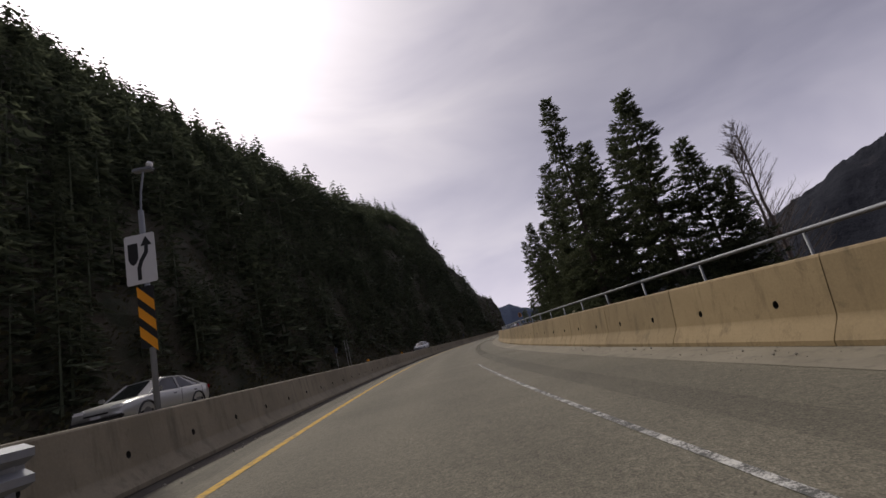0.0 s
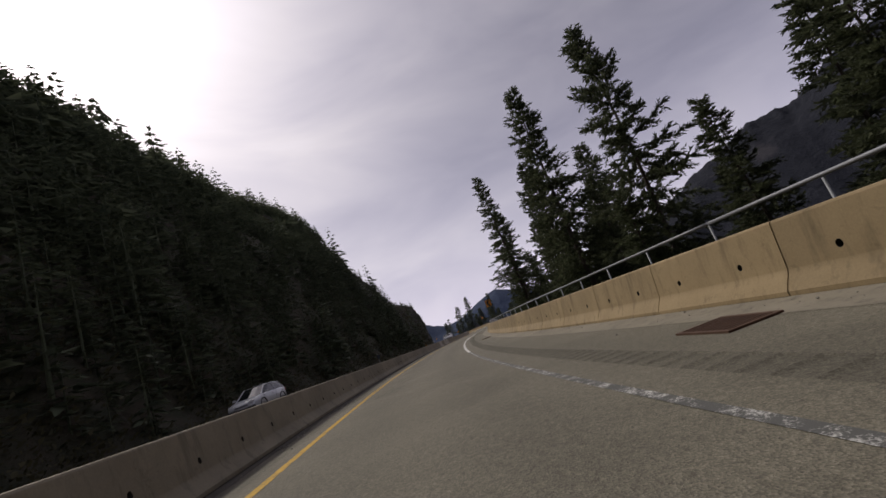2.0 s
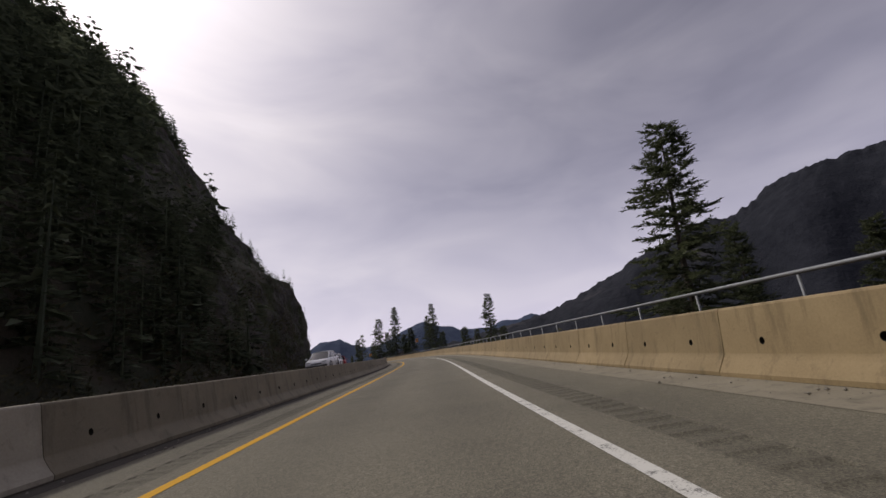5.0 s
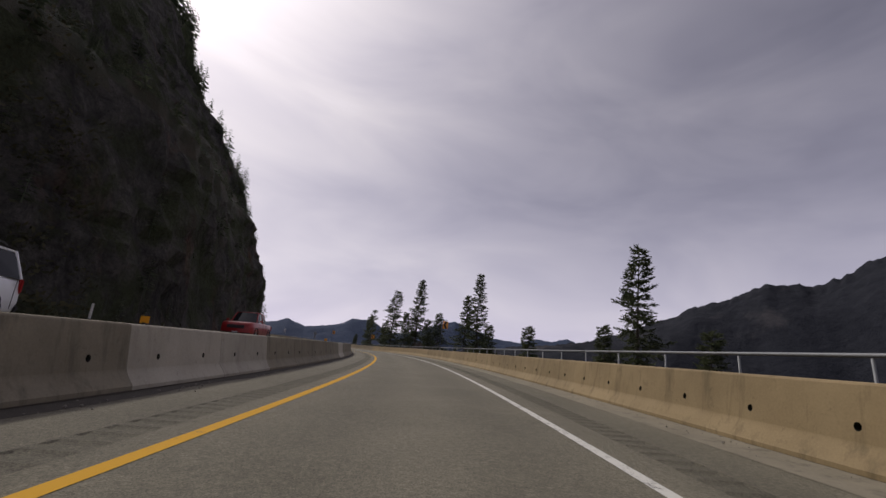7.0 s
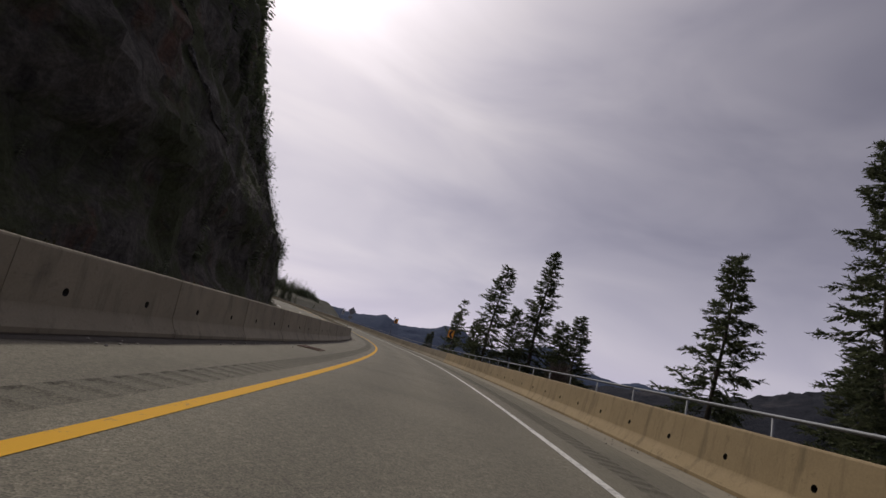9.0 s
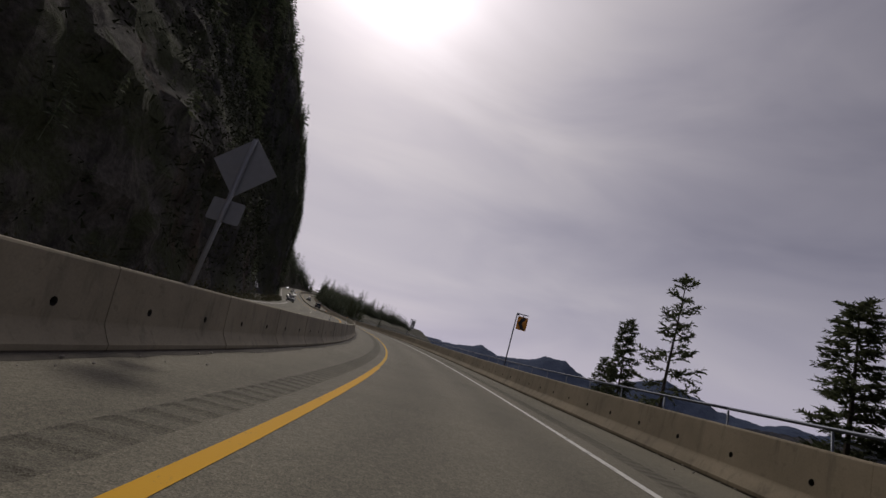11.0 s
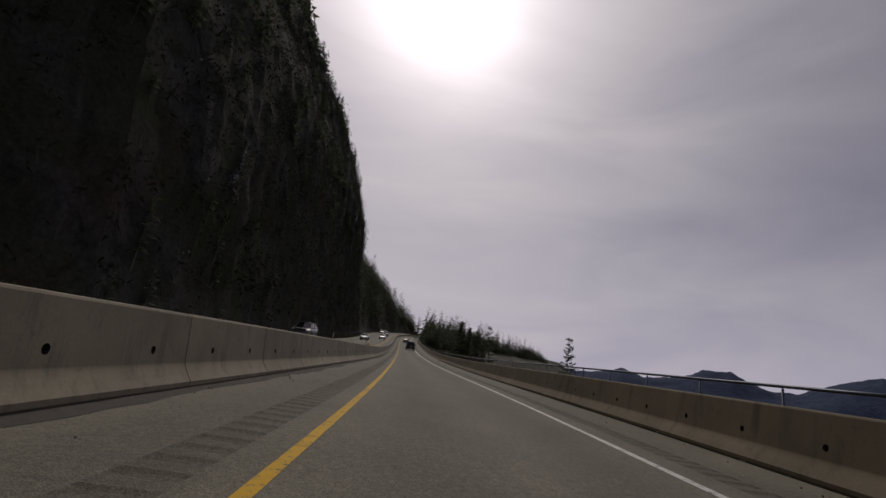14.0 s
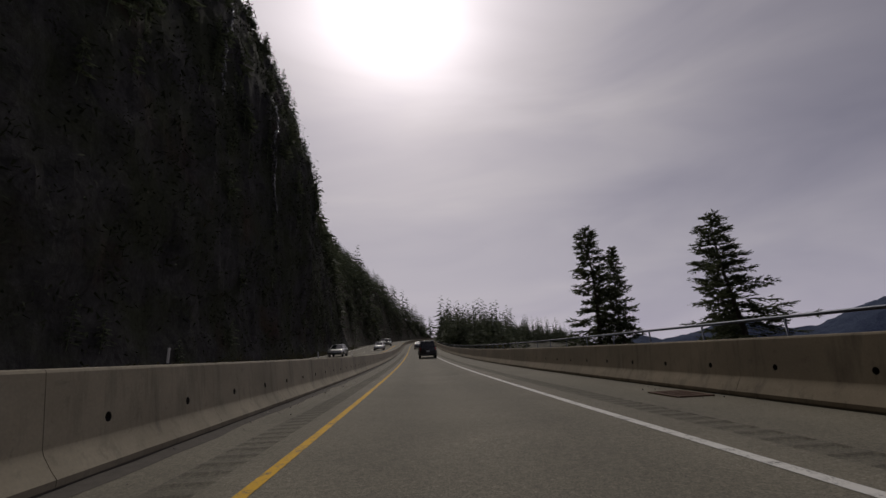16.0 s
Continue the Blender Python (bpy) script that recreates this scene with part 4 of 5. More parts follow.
# dark woods on the slopes
def wood_template(seed, limbs, blades, spread, size=1.0):
    """A fir of unit height as vertices and quads: a slim core and drooping blades."""
    rng = random.Random(seed)
    verts, faces = [], []
    for k in range(5):
        t0, t1 = 2 * math.pi * k / 5, 2 * math.pi * (k + 1) / 5
        b = len(verts)
        r = spread * 0.06
        verts += [(r * math.cos(t0), r * math.sin(t0), 0.04), (r * math.cos(t1), r * math.sin(t1), 0.04), (0, 0, 0.90)]
        faces.append((b, b + 1, b + 2))
    b = len(verts)
    verts += [(-0.011, 0, -0.25), (0.011, 0, -0.25), (0.0, 0, 1.0)]
    faces.append((b, b + 1, b + 2))
    for i in range(limbs):
        u = 0.06 + 0.93 * (i / limbs) ** 0.95
        reach = spread * ((1 - u) ** 0.75) * rng.uniform(0.5, 1.25) + 0.012
        t = i * 2.399 + rng.uniform(-0.6, 0.6)
        out = Vector((math.cos(t), math.sin(t), 0))
        side = Vector((-out.y, out.x, 0))
        for j in range(blades):
            q = rng.uniform(0.1, 0.75)
            at = Vector((0, 0, u)) + out * reach * q + Vector((0, 0, -0.25 * reach * q))
            d = (out + side * rng.uniform(-0.9, 0.9) + Vector((0, 0, rng.uniform(-0.6, 0.15)))).normalized() * (reach * 0.62 + 0.025) * size * rng.uniform(0.7, 1.25)
            wide = d.cross(Vector((rng.uniform(-0.5, 0.5), rng.uniform(-0.5, 0.5), 1))).normalized() * d.length * rng.uniform(0.20, 0.36)
            b = len(verts)
            verts += [tuple(at - wide), tuple(at + wide), tuple(at + d)]
            faces.append((b, b + 1, b + 2))
    return np.array(verts), np.array(faces)


WOODS = [wood_template(70 + k, 27, 4, sp) for k, sp in enumerate((0.22, 0.27, 0.19, 0.32))]
WOODS_NEAR = [wood_template(90 + k, 34, 9, sp, 0.62) for k, sp in enumerate((0.22, 0.27, 0.31))]


def forest(name, spots, label, low, high, seed, kinds, tall=1.75):
    """Many firs joined into one mesh."""
    rng = random.Random(seed)
    vs, fs, n = [], [], 0
    for at in spots:
        v, f = kinds[rng.randrange(len(kinds))]
        h = rng.uniform(low, high) * (rng.uniform(1.3, tall) if rng.random() < 0.10 else 1.0)
        t = rng.uniform(0, 6.28)
        c, d = math.cos(t) * h, math.sin(t) * h
        vs.append(np.stack([v[:, 0] * c - v[:, 1] * d + at.x, v[:, 0] * d + v[:, 1] * c + at.y, v[:, 2] * h + at.z], 1))
        fs.append(f + n)
        n += len(v)
    v, f = np.concatenate(vs), np.concatenate(fs)
    me = bpy.data.meshes.new(name)
    me.vertices.add(len(v))
    me.vertices.foreach_set("co", v.astype(np.float32).ravel())
    me.loops.add(f.size)
    me.loops.foreach_set("vertex_index", f.astype(np.int32).ravel())
    me.polygons.add(len(f))
    me.polygons.foreach_set("loop_start", np.arange(0, f.size, 3, dtype=np.int32))
    me.materials.append(NEEDLES_VEILED)
    me.update(calc_edges=True)
    me.validate()
    tagged(new(name, me), label, "forest", kind="stuff")


# the pale vein in the cliff: along the road, and its height
VEIN = ((311.0, 16.4), (313.0, 15.0), (316.0, 14.0), (319.4, 13.2), (322.4, 12.2), (324.8, 10.9), (326.8, 9.3), (328.4, 7.6), (330.0, 6.0), (331.3, 4.2), (332.0, 2.6), (332.3, 1.0))
VEIN_S, VEIN_Z = [q[0] for q in VEIN[::-1]], [q[1] for q in VEIN[::-1]]
rng = random.Random(41)
wooded, low_wood, cliff_spots, ledges, far_spots, bench, scrub = [], [], [], [], [], [], []
for i, s in enumerate(hill_s):
    if s < -12:
        continue
    step = 0.9 if s < 470 else 4.0
    for k in range(5, TOPK - 2):
        la, z = hill_rows[i][k]
        rise = hill_rows[i][k + 1][1] - hill_rows[i][k - 1][1]
        run = abs(hill_rows[i][k + 1][0] - hill_rows[i][k - 1][0])
        area = step * min(6.0, max(0.15, run / 2))
        if rocky(s, z):
            if s > 262 and z > 1.5 and abs(s - np.interp(z, VEIN_Z, VEIN_S)) > 2.2 and rng.random() < step * abs(rise) / 2 / (0.7 if 282 < s < 335 and z > 7 else 2.2 if s > 330 else 1.6 if s > 280 else 4.5):
                scrub.append(place(s + rng.uniform(-0.4, 0.4), la - 0.05, z))
            if rng.random() < step * abs(rise) / 2 / 30.0:
                cliff_spots.append(place(s, la + 0.1, z - 0.3))
            if s > 235 and z > 20 and rng.random() < step * abs(rise) / 2 / (16.0 if s < 330 else 26.0) * (1.0 + 1.2 * noise.noise(Vector((s * 0.12, z * 0.1, 4.0)))):
                ledges.append(place(s, la + 0.15, z - 0.4))
        elif rng.random() < min(0.8, area / (3.0 if s < 260 else 5.0)):
            at = place(s + rng.uniform(-0.7, 0.7), la - rng.uniform(0.0, 0.5), z - 0.4)
            if s > 580:
                continue
            (far_spots if s > 470 else bench if 168 < s < 290 and z < (20 if s < 185 else 35 if s < 215 else 47) else low_wood if s < 165 and z < 17 else wooded).append(at)
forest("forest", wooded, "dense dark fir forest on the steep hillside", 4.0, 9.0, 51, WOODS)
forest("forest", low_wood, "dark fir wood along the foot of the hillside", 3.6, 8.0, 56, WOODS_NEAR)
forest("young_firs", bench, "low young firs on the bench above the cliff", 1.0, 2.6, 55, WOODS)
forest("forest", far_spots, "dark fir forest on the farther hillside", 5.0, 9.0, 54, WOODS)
forest("cliff_firs", ledges, "dark firs along the upper edge of the cliff", 2.0, 4.6, 57, WOODS_NEAR)
forest("cliff_firs", cliff_spots, "small dark firs clinging to the cliff ledges", 0.8, 2.6, 52, WOODS)
point = []
for _ in range(560):
    s, la = rng.uniform(436, 760), rng.uniform(8.5, 24)
    if la < 9.5 + (470 - s) * 0.25:
        continue
    point.append(place(s, la, bank_z(s, la) - 0.3))
for _ in range(170):
    s, la = rng.uniform(452, 640), rng.uniform(6.2, 9.5)
    point.append(place(s, la, bank_z(s, la) - 0.3))
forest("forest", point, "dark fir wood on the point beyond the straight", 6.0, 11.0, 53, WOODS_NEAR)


def thicket(name, spots, size, mat, label, seed, blades=46):
    """Low scrub: many small leaf blades in uneven clumps."""
    rng = random.Random(seed)
    verts, faces = [], []
    for at in spots:
        h = size * rng.uniform(0.5, 1.4)
        for _ in range(blades):
            q = at + Vector((rng.gauss(0, 0.45), rng.gauss(0, 0.45), abs(rng.gauss(0.45, 0.35)))) * h
            d = Vector((rng.uniform(-1, 1), rng.uniform(-1, 1), rng.uniform(-0.2, 1.0))).normalized() * 0.30 * h
            e = d.orthogonal().normalized() * 0.09 * h
            b = len(verts)
            verts += [q - e, q + d * 0.5 + e, q + d, q + d * 0.5 - e]
            faces.append((b, b + 1, b + 2, b + 3))
    tagged(new(name, mesh_of(name, verts, faces, mat)), label, "bushes", kind="stuff")


low_spots = []
for _ in range(650):
    s = rng.uniform(-5, 150)
    la = right_at(s) + rng.uniform(2.4, 9.0)
    low_spots.append(place(s, la, bank_z(s, la) - 0.1))
for _ in range(260):
    s = rng.uniform(180, 275)
    la = right_at(s) + rng.uniform(4.5, 14.0)
    low_spots.append(place(s, la, bank_z(s, la) - 0.1))
for _ in range(700):
    s = rng.uniform(405, 640)
    la = right_at(s) + rng.uniform(1.6, 10.0)
    low_spots.append(place(s, la, bank_z(s, la) - 0.1))
thicket("undergrowth", low_spots, 1.1, SHRUB, "scrubby undergrowth behind the concrete barrier", 61)

def cliff_scrub(spots, seed):
    """Hanging bushes, moss cushions and ferns that cover the rock: tufts of drooping blades."""
    rng = random.Random(seed)
    verts, faces = [], []
    for at in spots:
        h = rng.uniform(0.6, 1.7)
        for _ in range(24):
            q = at + Vector((rng.gauss(0, 0.38), rng.gauss(0, 0.38), rng.gauss(0.1, 0.4))) * h
            d = Vector((rng.uniform(-1, 1), rng.uniform(-1, 1), rng.uniform(-1.3, 0.7))).normalized() * rng.uniform(0.14, 0.38) * h
            e = d.cross(Vector((rng.uniform(-1, 1), rng.uniform(-1, 1), 0.6))).normalized() * 0.05 * h
            b = len(verts)
            verts += [q - e, q + e, q + d]
            faces.append((b, b + 1, b + 2))
    tagged(new("cliff_scrub", mesh_of("cliff_scrub", verts, faces, SCRUB)), "dark bushes and moss hanging on the cliff", "bushes", kind="stuff")


cliff_scrub(scrub, 63)
under = []
for _ in range(2600):
    s, z = rng.uniform(-15, 185), 0.6 + 17 * rng.random() ** 1.5
    under.append(place(s, hill_face(s, z), z - 0.2))
thicket("hillside_scrub", under, 1.0, SHRUB, "brown and green scrub at the foot of the wooded hillside", 64, 18)
verge = [place(s, -13.6 - rng.uniform(0, 1.2), rise_at(s) - 0.2) for s in np.arange(-20, 470, 0.9)]
thicket("verge_grass", verge, 0.55, SHRUB, "rough grass and weeds at the cliff foot", 62)

# ---------------------------------------------------------------- mountains across the water
SKYLINE_AZ = (60, 62, 66, 70, 74, 77, 80, 84, 88, 92, 96, 98, 100, 103, 106, 112, 120, 130, 145, 160)
SKYLINE_EL = (0.3, 0.7, 1.4, 2.0, 2.6, 3.2, 4.2, 5.9, 7.6, 9.2, 10.6, 10.5, 10.3, 11.7, 13.2, 13.6, 12.6, 11.8, 9.0, 7.0)
FAR_AZ = (14, 20, 25, 27.5, 32, 35, 36.7, 39, 43, 45, 47.5, 49, 51, 53, 56, 59, 62, 64, 66, 68, 70, 72, 74, 76, 80, 90)
FAR_EL = (0.2, 0.4, 0.7, 1.3, 1.1, 1.6, 2.2, 1.5, 2.1, 3.2, 3.2, 2.4, 1.7, 1.9, 3.3, 4.1, 3.2, 2.4, 2.3, 2.2, 2.9, 2.6, 3.3, 2.4, 1.6, 1.0)


def ridge(name, az, el, distance, depth, mat, label, rough):
    """A mountain range: its crest at the given bearings and heights, falling towards the sea in front."""
    eye = Vector((150, 130, 1.0))
    verts, faces = [], []
    angles = np.arange(az[0], az[-1] + 0.01, 0.25)
    rows = 44
    for a in angles:
        top = math.tan(radians(float(np.interp(a, az, el)))) * distance
        top += noise.fractal(Vector((a * 0.30, 0.3, distance * 0.01)), 0.9, 2.0, 2) * rough * 0.6
        for k in range(rows):
            u = k / (rows - 1)
            d = distance + depth * (u - 0.6)
            z = SEA - 4 + (top - SEA) * (math.sin(min(1.0, u / 0.6) * math.pi / 2) ** 1.15 if u < 0.6 else 1.0 - 0.9 * ((u - 0.6) / 0.4) ** 1.5)
            if 0.42 < u < 0.72:
                z += noise.fractal(Vector((a * 1.1, u * 6.0, 3.0)), 0.7, 2.0, 4) * rough * 0.8
            if 0.02 < u < 0.6:
                z += noise.fractal(Vector((a * 0.22, u * 6.0, 7.0)), 0.8, 2.1, 6) * rough * 1.0 * math.sin(u / 0.6 * math.pi)
                d += noise.noise(Vector((a * 0.2, u * 3.0, 1.0))) * depth * 0.05
            t = radians(a)
            verts.append((eye.x + math.sin(t) * d, eye.y + math.cos(t) * d, z))
    for i in range(len(angles) - 1):
        for k in range(rows - 1):
            q = i * rows + k
            faces.append((q, q + 1, q + rows + 1, q + rows))
    tagged(new(name, mesh_of(name, verts, faces, mat, True)), label, "mountain", kind="structure")


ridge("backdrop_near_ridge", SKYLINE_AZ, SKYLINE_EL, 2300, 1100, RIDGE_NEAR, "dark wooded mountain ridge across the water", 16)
ridge("backdrop_far_ridge", FAR_AZ, FAR_EL, 4100, 900, RIDGE_HAZED, "distant mountain range across the water, haze blue in its colour", 14)

# ---------------------------------------------------------------- signs
def flat(name, outline, mat, thick=0.004):
    """A flat plate in the x-z plane, its face towards -y."""
    bm = bmesh.new()
    a = [bm.verts.new((x, -thick / 2, z)) for x, z in outline]
    b = [bm.verts.new((x, thick / 2, z)) for x, z in outline]
    bm.faces.new(a)
    bm.faces.new(b[::-1])
    n = len(outline)
    for k in range(n):
        bm.faces.new((a[k], b[k], b[(k + 1) % n], a[(k + 1) % n]))
    return finish(bm, name, mat)


def rounded(w, h, r=0.04, cx=0.0, cz=0.0):
    out = []
    for sx, sz, t0 in ((1, 1, 0), (-1, 1, 90), (-1, -1, 180), (1, -1, 270)):
        for k in range(4):
            t = radians(t0 + 30 * k)
            out.append((cx + sx * (w / 2 - r) + r * math.cos(t), cz + sz * (h / 2 - r) + r * math.sin(t)))
    return out


def on(ob, x, y, z):
    ob.location = (x, y, z)
    return ob


def gallows(name, s, lat, top, arm, turn, label):
    """A bent pole with an arm from which a sign hangs."""
    root = new(name)
    root.matrix_world = stand(s, lat, 0.0, turn)
    bm = bmesh.new()
    tube(bm, [(0, 0, -0.3), (0, 0, top * 0.5), (0, 0, top)], 0.034, 8)
    part("pole", finish(bm, "pole", DARK_STEEL, True), root)
    bm = bmesh.new()
    box(bm, (arm + 0.04, 0.05, 0.05), (arm / 2, 0, top - 0.01), 0.008)
    box(bm, (0.12, 0.04, 0.09), (0.08, 0, top - 0.07), 0.008)
    part("arm", finish(bm, "arm", DARK_STEEL), root)
    return tagged(root, label, "road sign", "signs on gallows poles")


def chevron_sign(s, lat, top, turn, label, size=(0.58, 0.76)):
    root = gallows("chevron_sign", s, lat, top, 0.62, turn, label)
    w_, h_ = size
    board = part("board", flat("board", rounded(w_, h_, 0.05), ORANGE_FACE, 0.006), root, "amber reflective board")
    on(board, 0.38, -0.04, top - 0.14 - h_ / 2)
    x0, x1, t = -0.40 * w_, 0.22 * w_, 0.40 * w_
    arrow = [(x0, 0), (x0 + 0.36 * w_, h_ * 0.46), (x0 + 0.36 * w_ + t, h_ * 0.46), (x0 + t, 0), (x0 + 0.36 * w_ + t, -h_ * 0.46), (x0 + 0.36 * w_, -h_ * 0.46)]
    on(part("chevron", flat("chevron", arrow, BLACK_FACE), board, "black chevron"), 0, -0.006, 0)
    bm = bmesh.new()
    box(bm, (0.03, 0.02, 0.16), (0.38, -0.02, top - 0.09))
    part("hanger", finish(bm, "hanger", DARK_STEEL), root)


chevron_sign(93.0, right_at(93) + 0.78, 3.45, 0, "amber chevron sign on a dark gallows pole")
chevron_sign(205.2, right_at(205) + 0.78, 3.95, 16, "amber chevron sign hanging from a bent grey pole")
chevron_sign(279.3, right_at(279) + 0.78, 3.9, -12, "amber chevron sign on a dark pole above the sea")
chevron_sign(250.0, right_at(250) + 0.78, 3.2, 0, "amber chevron sign before dark firs")


def lane_sign(s, lat, top):
    root = gallows("lane_sign", s, lat, top, 0.78, 0, "white lane sign with two black arrows on gallows pole")
    board = on(part("board", flat("board", rounded(0.62, 0.80, 0.05), WHITE_FACE, 0.006), root), 0.45, -0.04, top - 0.55)
    on(part("border", flat("border", [(-0.29, -0.38), (0.29, -0.38), (0.29, -0.36), (-0.29, -0.36)], BLACK_FACE), board), 0, -0.006, 0)
    straight = [(-0.12, -0.30), (-0.06, -0.30), (-0.06, 0.17), (-0.01, 0.17), (-0.09, 0.31), (-0.17, 0.17), (-0.12, 0.17)]
    on(part("arrow", flat("arrow", straight, BLACK_FACE), board, "black straight arrow"), 0, -0.006, 0)
    bent = [(-0.06, -0.24), (-0.06, -0.16), (0.10, 0.02), (0.06, 0.06), (0.20, 0.12), (0.19, -0.04), (0.15, -0.01)]
    on(part("arrow", flat("arrow", bent, BLACK_FACE), board, "black bent arrow"), 0, -0.006, 0)
    on(part("wedge", flat("wedge", [(0.14, -0.38), (0.29, -0.38), (0.29, -0.08), (0.22, -0.16), (0.14, -0.22)], BLACK_FACE), board), 0, -0.006, 0)
    tab = on(part("tab", flat("tab", rounded(0.62, 0.42, 0.04), WHITE_FACE, 0.006), root, "white distance tab"), 0.45, -0.04, top - 1.18)
    for z, w_ in ((0.08, 0.30), (-0.08, 0.38)):
        on(part("text_bar", flat("text_bar", [(-w_ / 2, z - 0.04), (w_ / 2, z - 0.04), (w_ / 2, z + 0.04), (-w_ / 2, z + 0.04)], BLACK_FACE), tab), 0, -0.006, 0)


lane_sign(316.4, right_at(316) + 0.78, 3.35)


def traffic_sign(s, lat):
    """A white arrow board over a striped hazard board, on a post on the median."""
    root = new("traffic_sign")
    root.matrix_world = stand(s, lat, 0.0)
    bm = bmesh.new()
    tube(bm, [(0, 0.06, 0.5), (0, 0.06, 4.25)], 0.045, 8)
    part("post", finish(bm, "post", STEEL, True), root)
    board = on(part("board", flat("board", rounded(0.64, 1.04, 0.04), WHITE_FACE, 0.008), root, "white board with black border"), -0.03, 0, 3.36)
    board.scale = (0.78, 1.0, 0.84)
    shield = [(-0.25, 0.34), (-0.04, 0.34), (-0.04, 0.02), (-0.09, -0.08), (-0.15, -0.12), (-0.21, -0.08), (-0.25, 0.02)]
    on(part("island_mark", flat("island_mark", shield, BLACK_FACE), board), 0, -0.007, 0)
    bend = [(-0.08, -0.44), (0.00, -0.44), (0.00, -0.20), (0.06, -0.06), (0.17, 0.10), (0.18, 0.26), (0.26, 0.26), (0.14, 0.46), (0.02, 0.26), (0.10, 0.26), (0.09, 0.13), (-0.02, -0.03), (-0.08, -0.18)]
    on(part("arrow", flat("arrow", bend, BLACK_FACE), board, "black curved arrow"), 0, -0.007, 0)
    hazard = on(part("hazard_board", flat("hazard_board", rounded(0.27, 1.02, 0.02), BLACK_FACE, 0.008), root, "black board with amber slanting stripes"), 0, 0, 2.36)
    for k in range(3):
        z = 0.31 - 0.33 * k
        on(part("stripe", flat("stripe", [(-0.13, z + 0.04), (0.13, z - 0.24), (0.13, z - 0.06), (-0.13, z + 0.22)], ORANGE_FACE), hazard), 0, -0.007, 0)
    bm = bmesh.new()
    tube(bm, [(0, 0.06, 4.2), (0.03, 0.06, 4.6), (0.10, 0.06, 5.0)], 0.018, 6)
    box(bm, (0.34, 0.12, 0.07), (0.10, 0.06, 5.02), 0.02)
    part("lamp_arm", finish(bm, "lamp_arm", STEEL), root)
    bm = bmesh.new()
    bmesh.ops.create_uvsphere(bm, u_segments=10, v_segments=8, radius=0.06, matrix=Matrix.Translation((0.22, 0.06, 5.10)))
    part("lamp", finish(bm, "lamp", LAMP_GLASS, True), root)
    tagged(root, "white sign with curved arrow over striped hazard board", "road sign")


traffic_sign(7.26, -3.58)


def diamond_sign(s, lat):
    root = new("diamond_sign")
    root.matrix_world = stand(s, lat, 0.0, 180)
    bm = bmesh.new()
    tube(bm, [(0, 0.05, 0.3), (0, 0.05, 3.2)], 0.035, 8)
    part("post", finish(bm, "post", STEEL, True), root)
    on(part("board", flat("board", [(0, -0.5), (0.5, 0), (0, 0.5), (-0.5, 0)], STEEL, 0.008), root, "bare metal back of a diamond board"), 0, 0, 2.75)
    on(part("plate", flat("plate", rounded(0.5, 0.34, 0.03), STEEL, 0.006), root, "small metal plate"), 0, 0, 2.02)
    tagged(root, "diamond warning sign on the median, seen from behind", "road sign")


diamond_sign(262.0, -left_at(262) - 0.35)


POLE = plain("weathered_pole", (0.30, 0.29, 0.26), 0.8, vary=0.25, scale=12.0)


def marker_pole(s, lat, tall, panel):
    """A pale pole on the far verge, with or without a small board."""
    root = new("marker_pole")
    root.matrix_world = stand(s, lat, rise_at(s) - 0.4)
    bm = bmesh.new()
    tube(bm, [(0, 0, 0), (0.02, 0, tall * 0.5), (0, 0, tall)], 0.05, 8, 0.035)
    part("pole", finish(bm, "pole", POLE, True), root)
    if panel:
        on(part("board", flat("board", rounded(0.38, 0.62, 0.04), DARK_STEEL, 0.008), root, "dull metal back of a small board"), 0.1, -0.06, tall - 0.5)
    tagged(root, "pale pole with a small metal board on the far verge" if panel else "tall pale pole on the far verge", "pole", "poles on the far verge")


marker_pole(50.1, -13.8, 3.9, False)
marker_pole(50.9, -13.8, 3.9, False)
marker_pole(47.6, -14.0, 3.3, True)
marker_pole(113.3, -13.8, 2.3, True)


def delineator(s, lat, tall=0.19):
    """A white post on top of the median barrier."""
    root = new("delineator_post")
    root.matrix_world = lean(s, lat, LEFT_H)
    bm = bmesh.new()
    box(bm, (0.026, 0.018, tall), (0, 0, tall / 2), 0.005)
    part("stem", finish(bm, "stem", WHITE_POST), root)
    bm = bmesh.new()
    box(bm, (0.07, 0.07, 0.012), (0, 0, 0.006), 0.003)
    part("base", finish(bm, "base", TRIM), root)
    tagged(root, "thin white delineator post on the concrete barrier", "delineator", "delineator posts")


for q in (110.3, 112.9, 168.1, 203.3, 272.5, 278.5, 294.7, 340.9, 346.8, 352.6, 377.4, 385.1, 392.0):
    delineator(q, -left_at(q) - 0.30, 0.22 if 340 < q < 354 else 0.19)


def reflector(s, lat):
    """An amber marker plate on top of the median barrier."""
    root = new("reflector_marker")
    root.matrix_world = lean(s, lat, LEFT_H)
    bm = bmesh.new()
    box(bm, (0.125, 0.012, 0.10), (0, 0, 0.07), 0.004)
    part("plate", finish(bm, "plate", AMBER), root)
    bm = bmesh.new()
    box(bm, (0.05, 0.05, 0.03), (0, 0.01, 0.015), 0.004)
    part("bracket", finish(bm, "bracket", TRIM), root)
    tagged(root, "amber reflector plate on the concrete barrier", "reflector", "amber reflectors")


for q in (21.5, 31.5, 99.2, 169.1, 182.8, 317.5, 354.5):
    reflector(q, -left_at(q) - 0.30)


